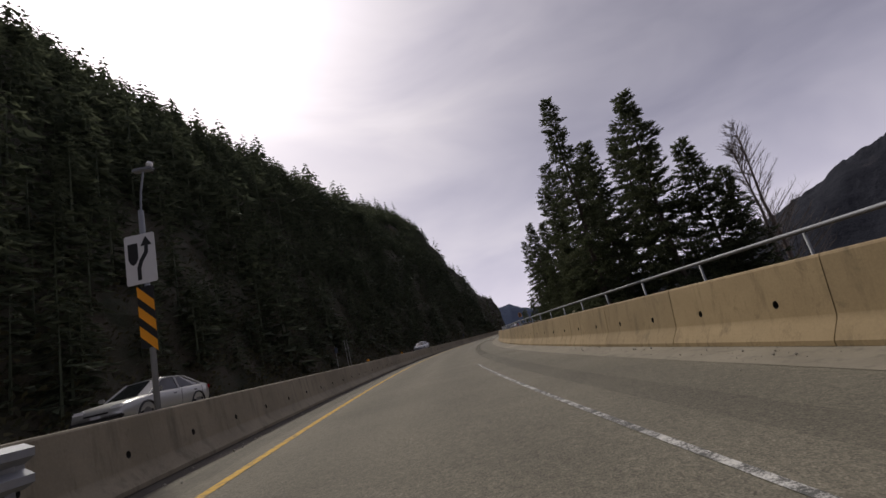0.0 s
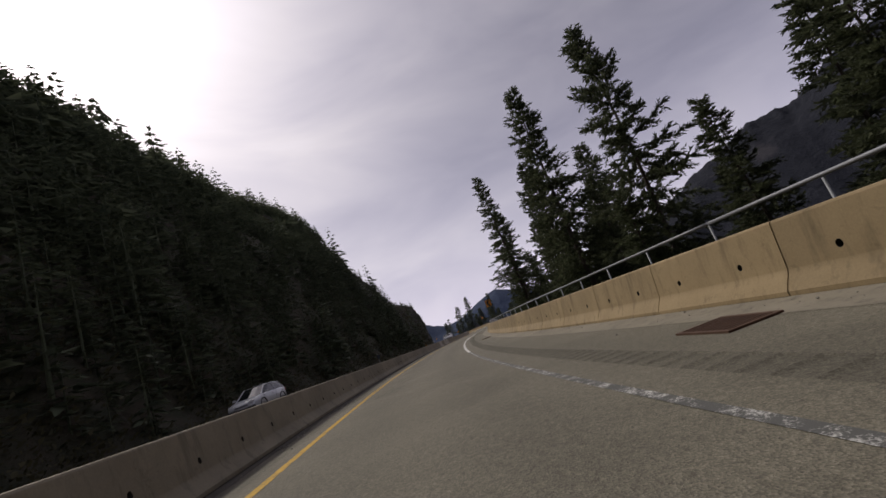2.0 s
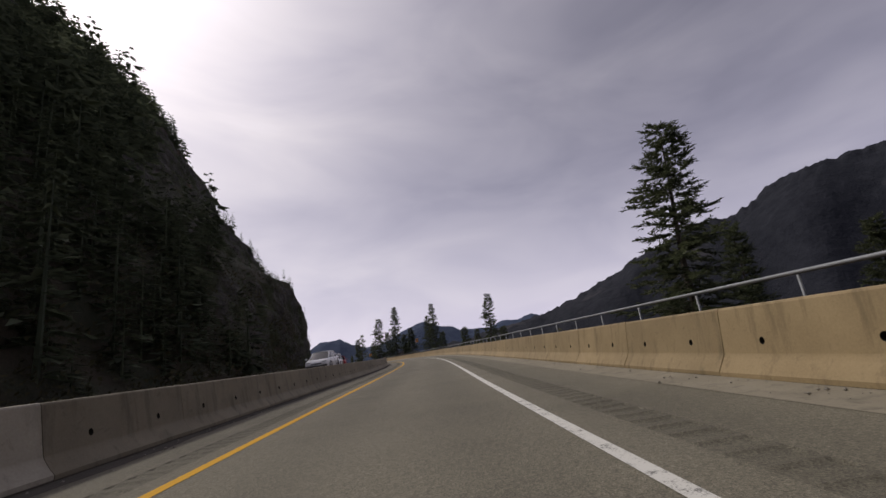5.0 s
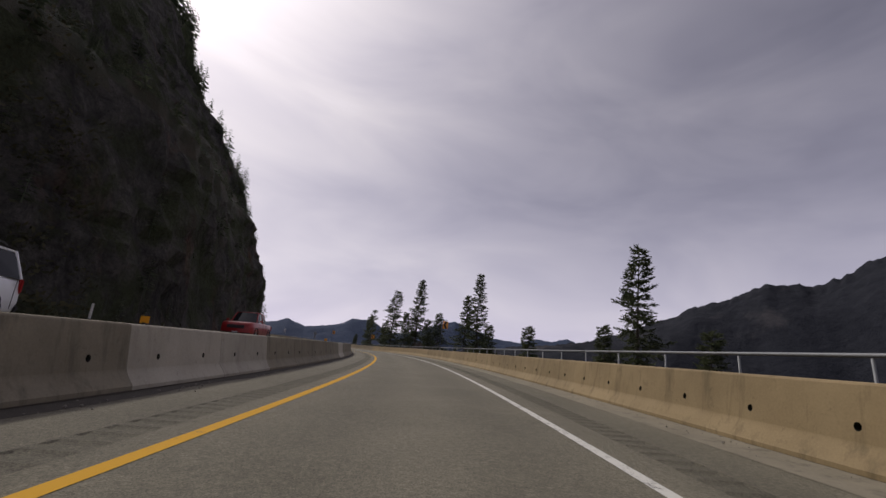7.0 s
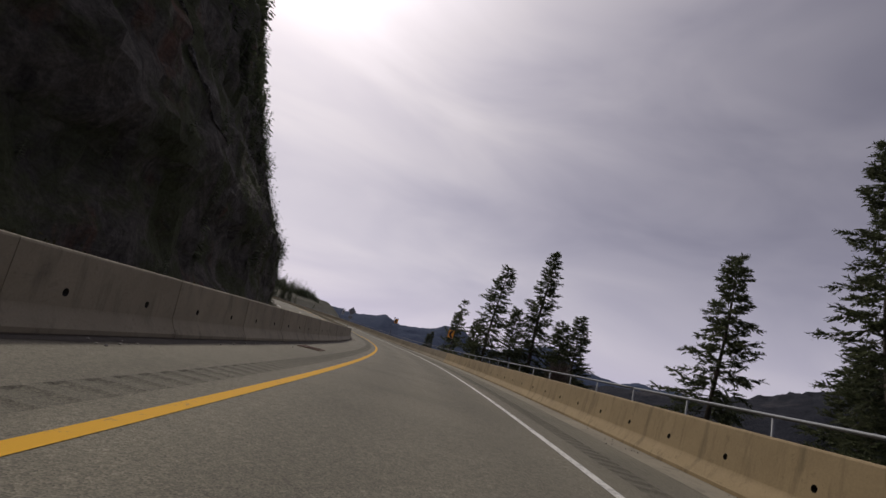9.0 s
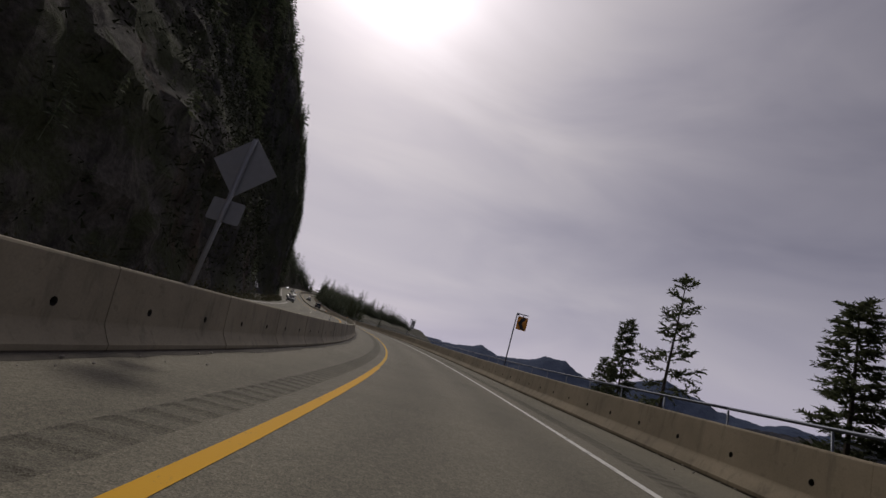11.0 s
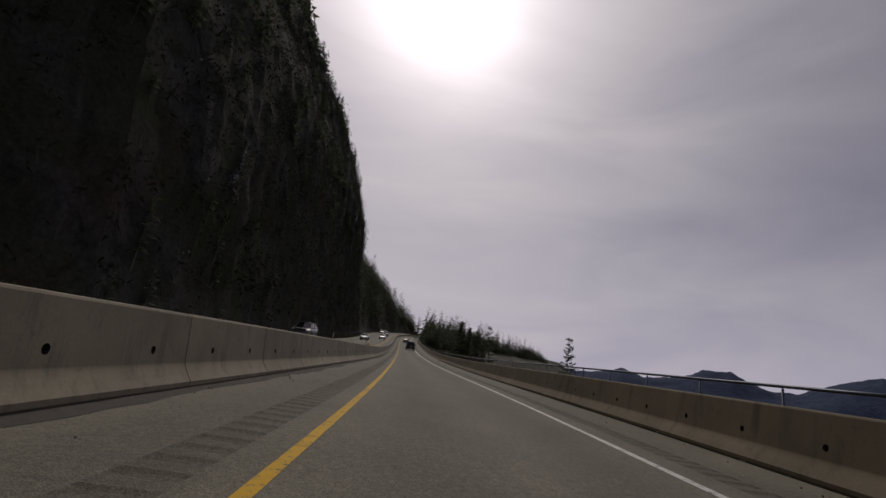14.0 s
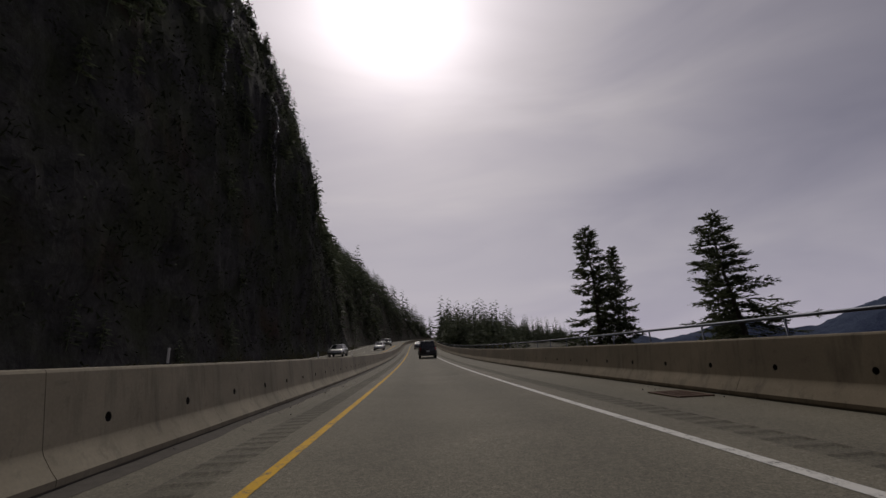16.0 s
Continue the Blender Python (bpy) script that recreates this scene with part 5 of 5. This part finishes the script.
def guardrail_end(s0, s1, lat):
    """The end of a steel W-beam lapped in front of the median barrier."""
    root = new("guardrail_end")
    root.matrix_world = lean(s0, lat)
    inv = root.matrix_world.inverted()
    prof = [(0.0, 0.50), (0.075, 0.54), (0.075, 0.60), (0.0, 0.65), (0.0, 0.68), (0.075, 0.73), (0.075, 0.79), (0.0, 0.83)]
    bm = bmesh.new()
    rows = []
    for s in spans(s0, s1, 0.8):
        rows.append([(bm.verts.new(inv @ place(s, lat + x, z)), bm.verts.new(inv @ place(s, lat + x - 0.006, z + 0.003))) for x, z in prof])
    for a, b in zip(rows, rows[1:]):
        for k in range(len(prof) - 1):
            for q in (0, 1):
                bm.faces.new((a[k][q], a[k + 1][q], b[k + 1][q], b[k][q]))
    part("beam", finish(bm, "beam", STEEL), root)
    bm = bmesh.new()
    tube(bm, [inv @ place(s1 - 0.1, lat - 0.04, 0), inv @ place(s1 - 0.1, lat - 0.04, 0.72)], 0.05, 8)
    part("post", finish(bm, "post", STEEL), root)
    tagged(root, "end of a galvanised steel guardrail before the barrier", "guardrail")


guardrail_end(-8.0, 3.9, -2.45)


def drain(s, lat):
    root = new("storm_drain")
    root.matrix_world = lean(s, lat, 0.0)
    bm = bmesh.new()
    for sx, sy, x, y in ((0.62, 0.05, 0, -0.40), (0.62, 0.05, 0, 0.40), (0.05, 0.75, -0.285, 0), (0.05, 0.75, 0.285, 0)):
        box(bm, (sx, sy, 0.03), (x, y, 0.008))
    part("frame", finish(bm, "frame", IRON), root)
    # a flat dark plate painted as the shaded pit below the bars
    bm = bmesh.new()
    box(bm, (0.56, 0.76, 0.01), (0, 0, 0.007))
    part("well", finish(bm, "well", HOLE_SHADE), root)
    for k in range(9):
        bm = bmesh.new()
        box(bm, (0.54, 0.035, 0.014), (0, -0.32 + 0.08 * k, 0.014))
        part("bar", finish(bm, "bar", IRON), root)
    tagged(root, "rusty iron storm drain grate in the shoulder", "drain", "storm drains")


for q, la in ((51.1, 3.71), (75.6, 3.6), (100.9, 3.75), (222.0, -2.95), (379.3, 3.95)):
    drain(q, la)

# ---------------------------------------------------------------- wet veins in the cliff
def wet_build(pale, dark, share):
    def build(n, p, where):
        a, b = n.noise(n.mapping(where, (1.5, 1.5, 0.7)), 3.6, 8, 0.8, 0.8), n.noise(n.mapping(where, (1, 1, 0.5)), 11.0, 6, 0.75)
        n.link(n.mix(n.ramp(a, [(share, 0.0), (share + 0.07, 1.0)]), dark, pale), p.inputs["Base Color"])
        set_rough(n, p, n.ramp(b, [(0.3, 0.12), (0.7, 0.5)]))
        p.inputs["Coat Weight"].default_value = 1.0
        p.inputs["Coat Roughness"].default_value = 0.14
        bump(n, p, n.math("ADD", a, b), 0.7, 0.2)
    return build


# the wet vein's bright sheen is also put into its near-white colour
WET_SHEEN = material("wet_sheen_rock", wet_build((0.93, 0.90, 0.87), (0.05, 0.046, 0.042), 0.43))
SEEP = material("seeping_grey_rock", wet_build((0.22, 0.21, 0.20), (0.025, 0.024, 0.023), 0.50))


def vein(path, width, label, seed, broad_foot=False):
    """A band of pale wet rock standing a little proud of the cliff."""
    rng = random.Random(seed)
    pts = []
    for (sa, za), (sb, zb) in zip(path, path[1:]):
        n = max(2, int(abs(zb - za) / 0.22))
        pts += [(sa + (sb - sa) * k / n, za + (zb - za) * k / n) for k in range(n)]
    verts, faces, across = [], [], 23
    for i, (s, z) in enumerate(pts):
        wide = width * (0.55 + 0.45 * (0.5 + 0.8 * noise.noise(Vector((i * 0.06, seed, 2.0)))) + rng.uniform(-0.25, 0.3)) * min(1.0, i / 4 + 0.25, (len(pts) - i) / 4 + 0.1)
        wide *= min(1.0, 0.30 + 2.2 * i / len(pts)) if broad_foot else 0.35 + 0.65 * math.sin(math.pi * i / len(pts)) ** 2
        shift = 0.35 * noise.noise(Vector((i * 0.21, seed, 0)))
        for k in range(across):
            u = k / (across - 1) - 0.5
            ss = s + shift + u * wide
            proud = 0.09 + 0.07 * noise.noise(Vector((u * wide * 2.2, i * 0.15, seed))) + 0.13 * noise.noise(Vector((u * wide * 5.0, i * 0.30, seed + 3))) + 0.15 * noise.noise(Vector((u * wide * 9.0, i * 0.6, seed + 7)))
            if k in (0, across - 1):
                proud = -0.35
            verts.append(place(ss, hill_face(ss, z) + proud, z))
    for i in range(len(pts) - 1):
        for k in range(across - 1):
            q = i * across + k
            faces.append((q, q + 1, q + across + 1, q + across))
    if not broad_foot:
        tagged(new("rock_vein", mesh_of("rock_vein", verts, faces, SEEP)), label, "rock", "wet veins in the cliff")
        return
    root, band = new("rock_vein"), 12
    root.matrix_world = Matrix.Translation(verts[-1])
    for a in range(0, len(pts) - 1, band):
        b = min(a + band, len(pts) - 1)
        rows = [Vector(v) - Vector(verts[-1]) for v in verts[a * across:(b + 1) * across]]
        part("slab", mesh_of("slab", rows, faces[:(b - a) * (across - 1)], WET_SHEEN), root)
    tagged(root, label, "rock", "wet veins in the cliff")


vein(VEIN, 4.0, "wet rock vein down the dark cliff, its sheen painted pale", 1, True)
vein([(233.8, 17.5), (237.2, 14.7), (240.2, 12.8), (244.4, 11.6)], 0.6, "narrow pale wet streak on the dark cliff", 2)
for path, width, label in (
    (((325.2, 20.6), (326.9, 18.2)), 0.6, "small pale wet patch on the dark cliff"), (((329.2, 14.2), (329.6, 13.1)), 0.7, "small pale wet patch on the dark cliff"),
    (((329.6, 10.8), (330.4, 10.1)), 0.7, "small pale wet patch on the dark cliff"), (((311.6, 4.7), (313.2, 4.3), (314.9, 3.8)), 0.4, "thin broken wet streak on the dark cliff"),
    (((323.8, 6.9), (325.2, 5.9), (326.2, 5.1)), 0.5, "thin broken wet streak on the dark cliff"), (((325.3, 9.0), (326.0, 8.4)), 0.5, "small pale wet patch on the dark cliff"),
    (((336.5, 7.9), (337.3, 6.5)), 0.5, "small pale wet patch on the dark cliff"), (((337.8, 36.0), (339.4, 34.6), (340.9, 33.0)), 0.35, "thin wet streak high on the dark cliff"),
    (((356.2, 16.2), (357.3, 14.8), (356.6, 12.5), (355.8, 10.8), (356.7, 9.0)), 0.7, "grey seep running down the dark cliff"),
    (((359.0, 8.6), (360.3, 7.5)), 0.7, "grey wet patch on the dark cliff"), (((371.6, 26.5), (371.2, 22.6)), 0.4, "thin wet streak on the dark cliff"),
    (((369.0, 17.0), (371.3, 13.5)), 0.4, "thin wet streak on the dark cliff"), (((361.8, 21.6), (362.4, 20.2)), 0.4, "small pale wet patch on the dark cliff"),
    (((410.6, 40.0), (405.9, 30.2), (404.6, 23.0)), 0.5, "thin trickle of water down the dark cliff"),
    (((421.3, 36.5), (415.9, 24.4), (416.6, 17.8), (419.1, 12.5)), 0.5, "long thin trickle of water down the dark cliff")):
    vein(path, width, label, int(path[0][0]))


# ---------------------------------------------------------------- vehicles
def hull(name, stations, mat):
    """A body lofted through stations of (y, bottom, top, half width)."""
    bm = bmesh.new()
    rings = []
    for y, zb, zt, hw in stations:
        h = zt - zb
        sec = [(0.88, 0.0), (0.97, 0.08), (1.0, 0.35), (0.992, 0.62), (0.965, 0.88), (0.90, 0.98), (0.5, 1.0)]
        ring = [(hw * x, zb + h * q) for x, q in sec]
        ring += [(-x, z) for x, z in ring[::-1]]
        rings.append([bm.verts.new((x, y, z)) for x, z in ring])
    n = len(rings[0])
    for a, b in zip(rings, rings[1:]):
        for k in range(n):
            bm.faces.new((a[k], a[(k + 1) % n], b[(k + 1) % n], b[k]))
    bm.faces.new(rings[0][::-1])
    bm.faces.new(rings[-1])
    return finish(bm, name, mat, True)


CARS = {
    # length, height, half width, bonnet profile (y share, top), cabin base and roof shares
    "saloon": dict(l=4.7, h=1.44, w=0.90, top=((-0.5, 0.62), (-0.485, 0.74), (-0.40, 0.84), (-0.20, 0.95), (0.0, 0.97), (0.30, 0.99), (0.42, 1.02), (0.49, 0.98), (0.5, 0.80)), base=(-0.24, 0.40), roof=(-0.06, 0.20)),
    "hatch": dict(l=4.3, h=1.50, w=0.89, top=((-0.5, 0.60), (-0.485, 0.74), (-0.38, 0.88), (-0.22, 0.98), (0.0, 1.00), (0.35, 1.03), (0.47, 1.02), (0.5, 0.86)), base=(-0.27, 0.47), roof=(-0.07, 0.34)),
    "wagon": dict(l=4.7, h=1.80, w=0.95, top=((-0.5, 0.75), (-0.485, 0.98), (-0.40, 1.06), (-0.24, 1.12), (0.0, 1.13), (0.35, 1.14), (0.485, 1.14), (0.5, 1.0)), base=(-0.26, 0.485), roof=(-0.12, 0.45)),
    "pickup": dict(l=5.7, h=1.92, w=1.0, top=((-0.5, 0.86), (-0.492, 1.08), (-0.44, 1.16), (-0.40, 1.19), (-0.22, 1.22), (0.0, 1.22), (0.17, 1.22), (0.19, 1.20), (0.30, 1.20), (0.492, 1.20), (0.5, 1.0)), base=(-0.22, 0.19), roof=(-0.12, 0.15)),
    "crossover": dict(l=4.55, h=1.66, w=0.92, top=((-0.5, 0.70), (-0.485, 0.88), (-0.38, 0.98), (-0.24, 1.06), (0.0, 1.08), (0.35, 1.12), (0.48, 1.12), (0.5, 0.95)), base=(-0.27, 0.48), roof=(-0.09, 0.38)),
}


def wheel(parent, x, y, r):
    root = new("wheel")
    root.parent = parent
    root.location = (x, y, r)
    bm = bmesh.new()
    turn = Matrix.Rotation(math.pi / 2, 4, "Y")
    bmesh.ops.create_cone(bm, cap_ends=True, segments=24, radius1=r, radius2=r, depth=0.22, matrix=turn)
    bmesh.ops.bevel(bm, geom=[e for e in bm.edges if abs(e.verts[0].co.x - e.verts[1].co.x) < 1e-4], offset=0.03, segments=2, affect="EDGES")
    part("tyre", finish(bm, "tyre", RUBBER), root)
    bm = bmesh.new()
    bmesh.ops.create_cone(bm, cap_ends=True, segments=20, radius1=r * 0.64, radius2=r * 0.60, depth=0.236, matrix=turn)
    part("rim", finish(bm, "rim", RIM), root)


def vehicle(kind, s, lat, colour, label, oncoming=True, lights=False, rack=False):
    c = CARS[kind]
    L, Hh, w_ = c["l"], c["h"], c["w"]
    root = new("car")
    root.matrix_world = lean(s, lat, rise_at(s) if oncoming else 0.0, 0.0 if oncoming else 180.0)
    stations = []
    for u, zt in c["top"]:
        nose = 1.0 - 0.16 * max(0.0, (abs(u) - 0.38) / 0.12) ** 2
        stations.append((u * L, 0.26 + (0.08 if abs(u) > 0.45 else 0), zt, w_ * nose))
    body = part("body", hull("body", stations, colour), root)
    belt = np.interp([c["base"][0], c["roof"][0], c["roof"][1], c["base"][1]], [q[0] for q in c["top"]], [q[1] for q in c["top"]])
    (b0, b1), (r0, r1) = c["base"], c["roof"]
    low, high = w_ * 0.90, w_ * 0.70
    pts = [(low * 0.92, b0 * L, belt[0] - 0.03), (low, (b0 * 0.4 + r0 * 0.6) * L, belt[1] - 0.03), (low, (b1 * 0.4 + r1 * 0.6) * L, belt[2] - 0.03), (low * 0.92, b1 * L, belt[3] - 0.03)]
    tops = [(high * 0.95, r0 * L, Hh - 0.05), (high, (r0 * 0.7 + r1 * 0.3) * L, Hh - 0.02), (high, (r0 * 0.3 + r1 * 0.7) * L, Hh - 0.02), (high * 0.95, r1 * L, Hh - 0.06)]

    def glazing(name, corners):
        bm = bmesh.new()
        rows_ = [[bm.verts.new(Vector(q)) for q in row] for row in corners]
        for a, b in zip(rows_, rows_[1:]):
            for k in range(len(a) - 1):
                bm.faces.new((a[k], a[k + 1], b[k + 1], b[k]))
        part(name, finish(bm, name, GLASS), root, "dark tinted glass")

    for sx in (-1, 1):
        glazing("side_window", [[(sx * x, y, z) for x, y, z in pts], [(sx * x, y, z) for x, y, z in tops]])
    for name, k, bow in (("windscreen", 0, -0.10), ("rear_window", 3, 0.06)):
        glazing(name, [[(x * q, y + bow * (1 - q * q), z) for q in (-1, -0.5, 0, 0.5, 1)] for x, y, z in (pts[k], tops[k])])
    bm = bmesh.new()
    grid = []
    for x, y, z in tops:
        grid.append([bm.verts.new((x * q, y, z + 0.012 + 0.04 * (1 - q * q))) for q in (-1.03, -0.6, 0, 0.6, 1.03)])
    for a, b in zip(grid, grid[1:]):
        for k in range(4):
            bm.faces.new((a[k], a[k + 1], b[k + 1], b[k]))
    made = bmesh.ops.extrude_face_region(bm, geom=list(bm.faces))
    for v in [g for g in made["geom"] if isinstance(g, bmesh.types.BMVert)]:
        v.co.z -= 0.05
    part("roof", finish(bm, "roof", colour, True), root)
    for sx in (-1, 1):
        for lo, hi in ((pts[0], tops[0]), (((low, (pts[1][1] + pts[2][1]) / 2, (pts[1][2] + pts[2][2]) / 2)), (high, (tops[1][1] + tops[2][1]) / 2, Hh - 0.02)), (pts[3], tops[3])):
            bm = bmesh.new()
            tube(bm, [(sx * lo[0] * 1.005, lo[1], lo[2]), (sx * hi[0] * 1.01, hi[1], hi[2])], 0.035, 6)
            part("pillar", finish(bm, "pillar", colour), root)
        bm = bmesh.new()
        box(bm, (0.20, 0.09, 0.13), (sx * (w_ + 0.08), (b0 * 0.75 + r0 * 0.25) * L, belt[0] + 0.10), 0.03)
        part("mirror", finish(bm, "mirror", colour), root)
        bm = bmesh.new()
        box(bm, (0.36, 0.16, 0.14), (sx * w_ * 0.64, -L / 2 + 0.10, 0.72 if Hh < 1.6 else 0.86), 0.04)
        part("headlight", finish(bm, "headlight", LAMP_GLASS), root, "clear headlight")
        bm = bmesh.new()
        box(bm, (0.16, 0.10, 0.34 if Hh > 1.6 else 0.16), (sx * w_ * 0.82, L / 2 - 0.06, 0.95 if Hh > 1.6 else 0.85), 0.03)
        part("tail_light", finish(bm, "tail_light", TAIL_GLASS), root, "red tail light")
        for y in (-0.30, 0.29):
            r = 0.33 if Hh < 1.6 else 0.39
            wheel(root, sx * (w_ - 0.12), y * L, r)
            bm = bmesh.new()
            tube(bm, [(sx * (w_ + 0.004), y * L + (r + 0.06) * math.cos(q), max(0.28, r + (r + 0.06) * math.sin(q))) for q in np.linspace(-0.2, math.pi + 0.2, 11)], 0.035, 6)
            part("wheel_arch", finish(bm, "wheel_arch", TRIM), root, "black wheel arch")
        for y in ((b0 + 0.02) * L, (b0 + b1) / 2 * L, (b1 - 0.05) * L):
            bm = bmesh.new()
            box(bm, (0.008, 0.012, belt[1] - 0.46), (sx * w_ * 0.998, y, 0.42 + (belt[1] - 0.46) / 2))
            part("door_seam", finish(bm, "door_seam", TRIM), root, "dark door seam")
        for y in ((b0 * 0.62 + b1 * 0.38) * L, (b0 * 0.22 + b1 * 0.78) * L):
            bm = bmesh.new()
            box(bm, (0.03, 0.16, 0.028), (sx * w_ * 1.0, y, belt[1] - 0.16), 0.008)
            part("door_handle", finish(bm, "door_handle", TRIM), root)
        bm = bmesh.new()
        box(bm, (0.03, L * 0.52, 0.10), (sx * w_ * 0.97, 0, 0.33), 0.01)
        part("sill", finish(bm, "sill", TRIM), root, "dark sill")
    bm = bmesh.new()
    box(bm, (0.8, 0.06, 0.11) if Hh < 1.6 else (1.1, 0.07, 0.24), (0, -L / 2 + 0.02, 0.60 if Hh < 1.6 else 0.84), 0.03)
    part("grille", finish(bm, "grille", TRIM), root, "black grille")
    for y in (-L / 2 - 0.02, L / 2 + 0.02):
        bm = bmesh.new()
        box(bm, (0.32, 0.02, 0.15), (0, y, 0.48 if y < 0 else 0.75), 0.005)
        part("plate_bar", finish(bm, "plate_bar", PLATE), root)
    for y in (-L / 2 + 0.03, L / 2 - 0.02):
        bm = bmesh.new()
        box(bm, (w_ * 1.8, 0.14, 0.16), (0, y, 0.44), 0.04)
        part("bumper", finish(bm, "bumper", TRIM), root)
    if rack:
        for sx in (-1, 1):
            bm = bmesh.new()
            tube(bm, [(sx * high * 0.9, r0 * L + 0.3, Hh + 0.03), (sx * high * 0.9, r0 * L + 0.4, Hh + 0.09), (sx * high * 0.9, r1 * L - 0.3, Hh + 0.09), (sx * high * 0.9, r1 * L - 0.2, Hh + 0.03)], 0.018, 6)
            part("roof_rail", finish(bm, "roof_rail", TRIM), root)
    tagged(root, label, "car", "cars on the opposite lanes" if oncoming else "")


SILVER, WHITE_CAR = paint("silver_car_paint", (0.40, 0.40, 0.38), 0.45), paint("white_car_paint", (0.80, 0.80, 0.80))
PEARL = paint("pearl_car_paint", (0.52, 0.53, 0.54), 0.15)
RED, GREY, BLACK = paint("red_car_paint", (0.30, 0.015, 0.015)), paint("grey_car_paint", (0.12, 0.125, 0.13), 0.4), paint("black_car_paint", (0.02, 0.02, 0.022))
vehicle("saloon", 15.8, -9.6, SILVER, "silver saloon car on the opposite lanes")
vehicle("hatch", 72.6, -10.7, PEARL, "white hatchback car on the opposite lanes")
vehicle("hatch", 150.0, -7.4, WHITE_CAR, "small white car far along the opposite lanes")
vehicle("wagon", 170.9, -10.0, WHITE_CAR, "white off-road wagon with black roof rails", rack=True)
vehicle("pickup", 194.4, -10.6, RED, "red pickup truck on the opposite lanes")
vehicle("crossover", 368.8, -10.9, GREY, "dark grey crossover car on the opposite lanes")
vehicle("saloon", 425.0, -9.8, SILVER, "silver car far along the opposite lanes")
vehicle("saloon", 452.0, -7.0, WHITE_CAR, "white car far along the opposite lanes")
vehicle("wagon", 419.0, 0.9, BLACK, "black wagon seen from behind in the lane", oncoming=False)
vehicle("crossover", 478.0, -7.2, SILVER, "silver crossover far along the opposite lanes")
vehicle("hatch", 497.0, -10.4, GREY, "dark grey hatchback far along the opposite lanes")
vehicle("saloon", 463.0, 0.4, GREY, "dark grey saloon seen from behind, far along the lane", oncoming=False)
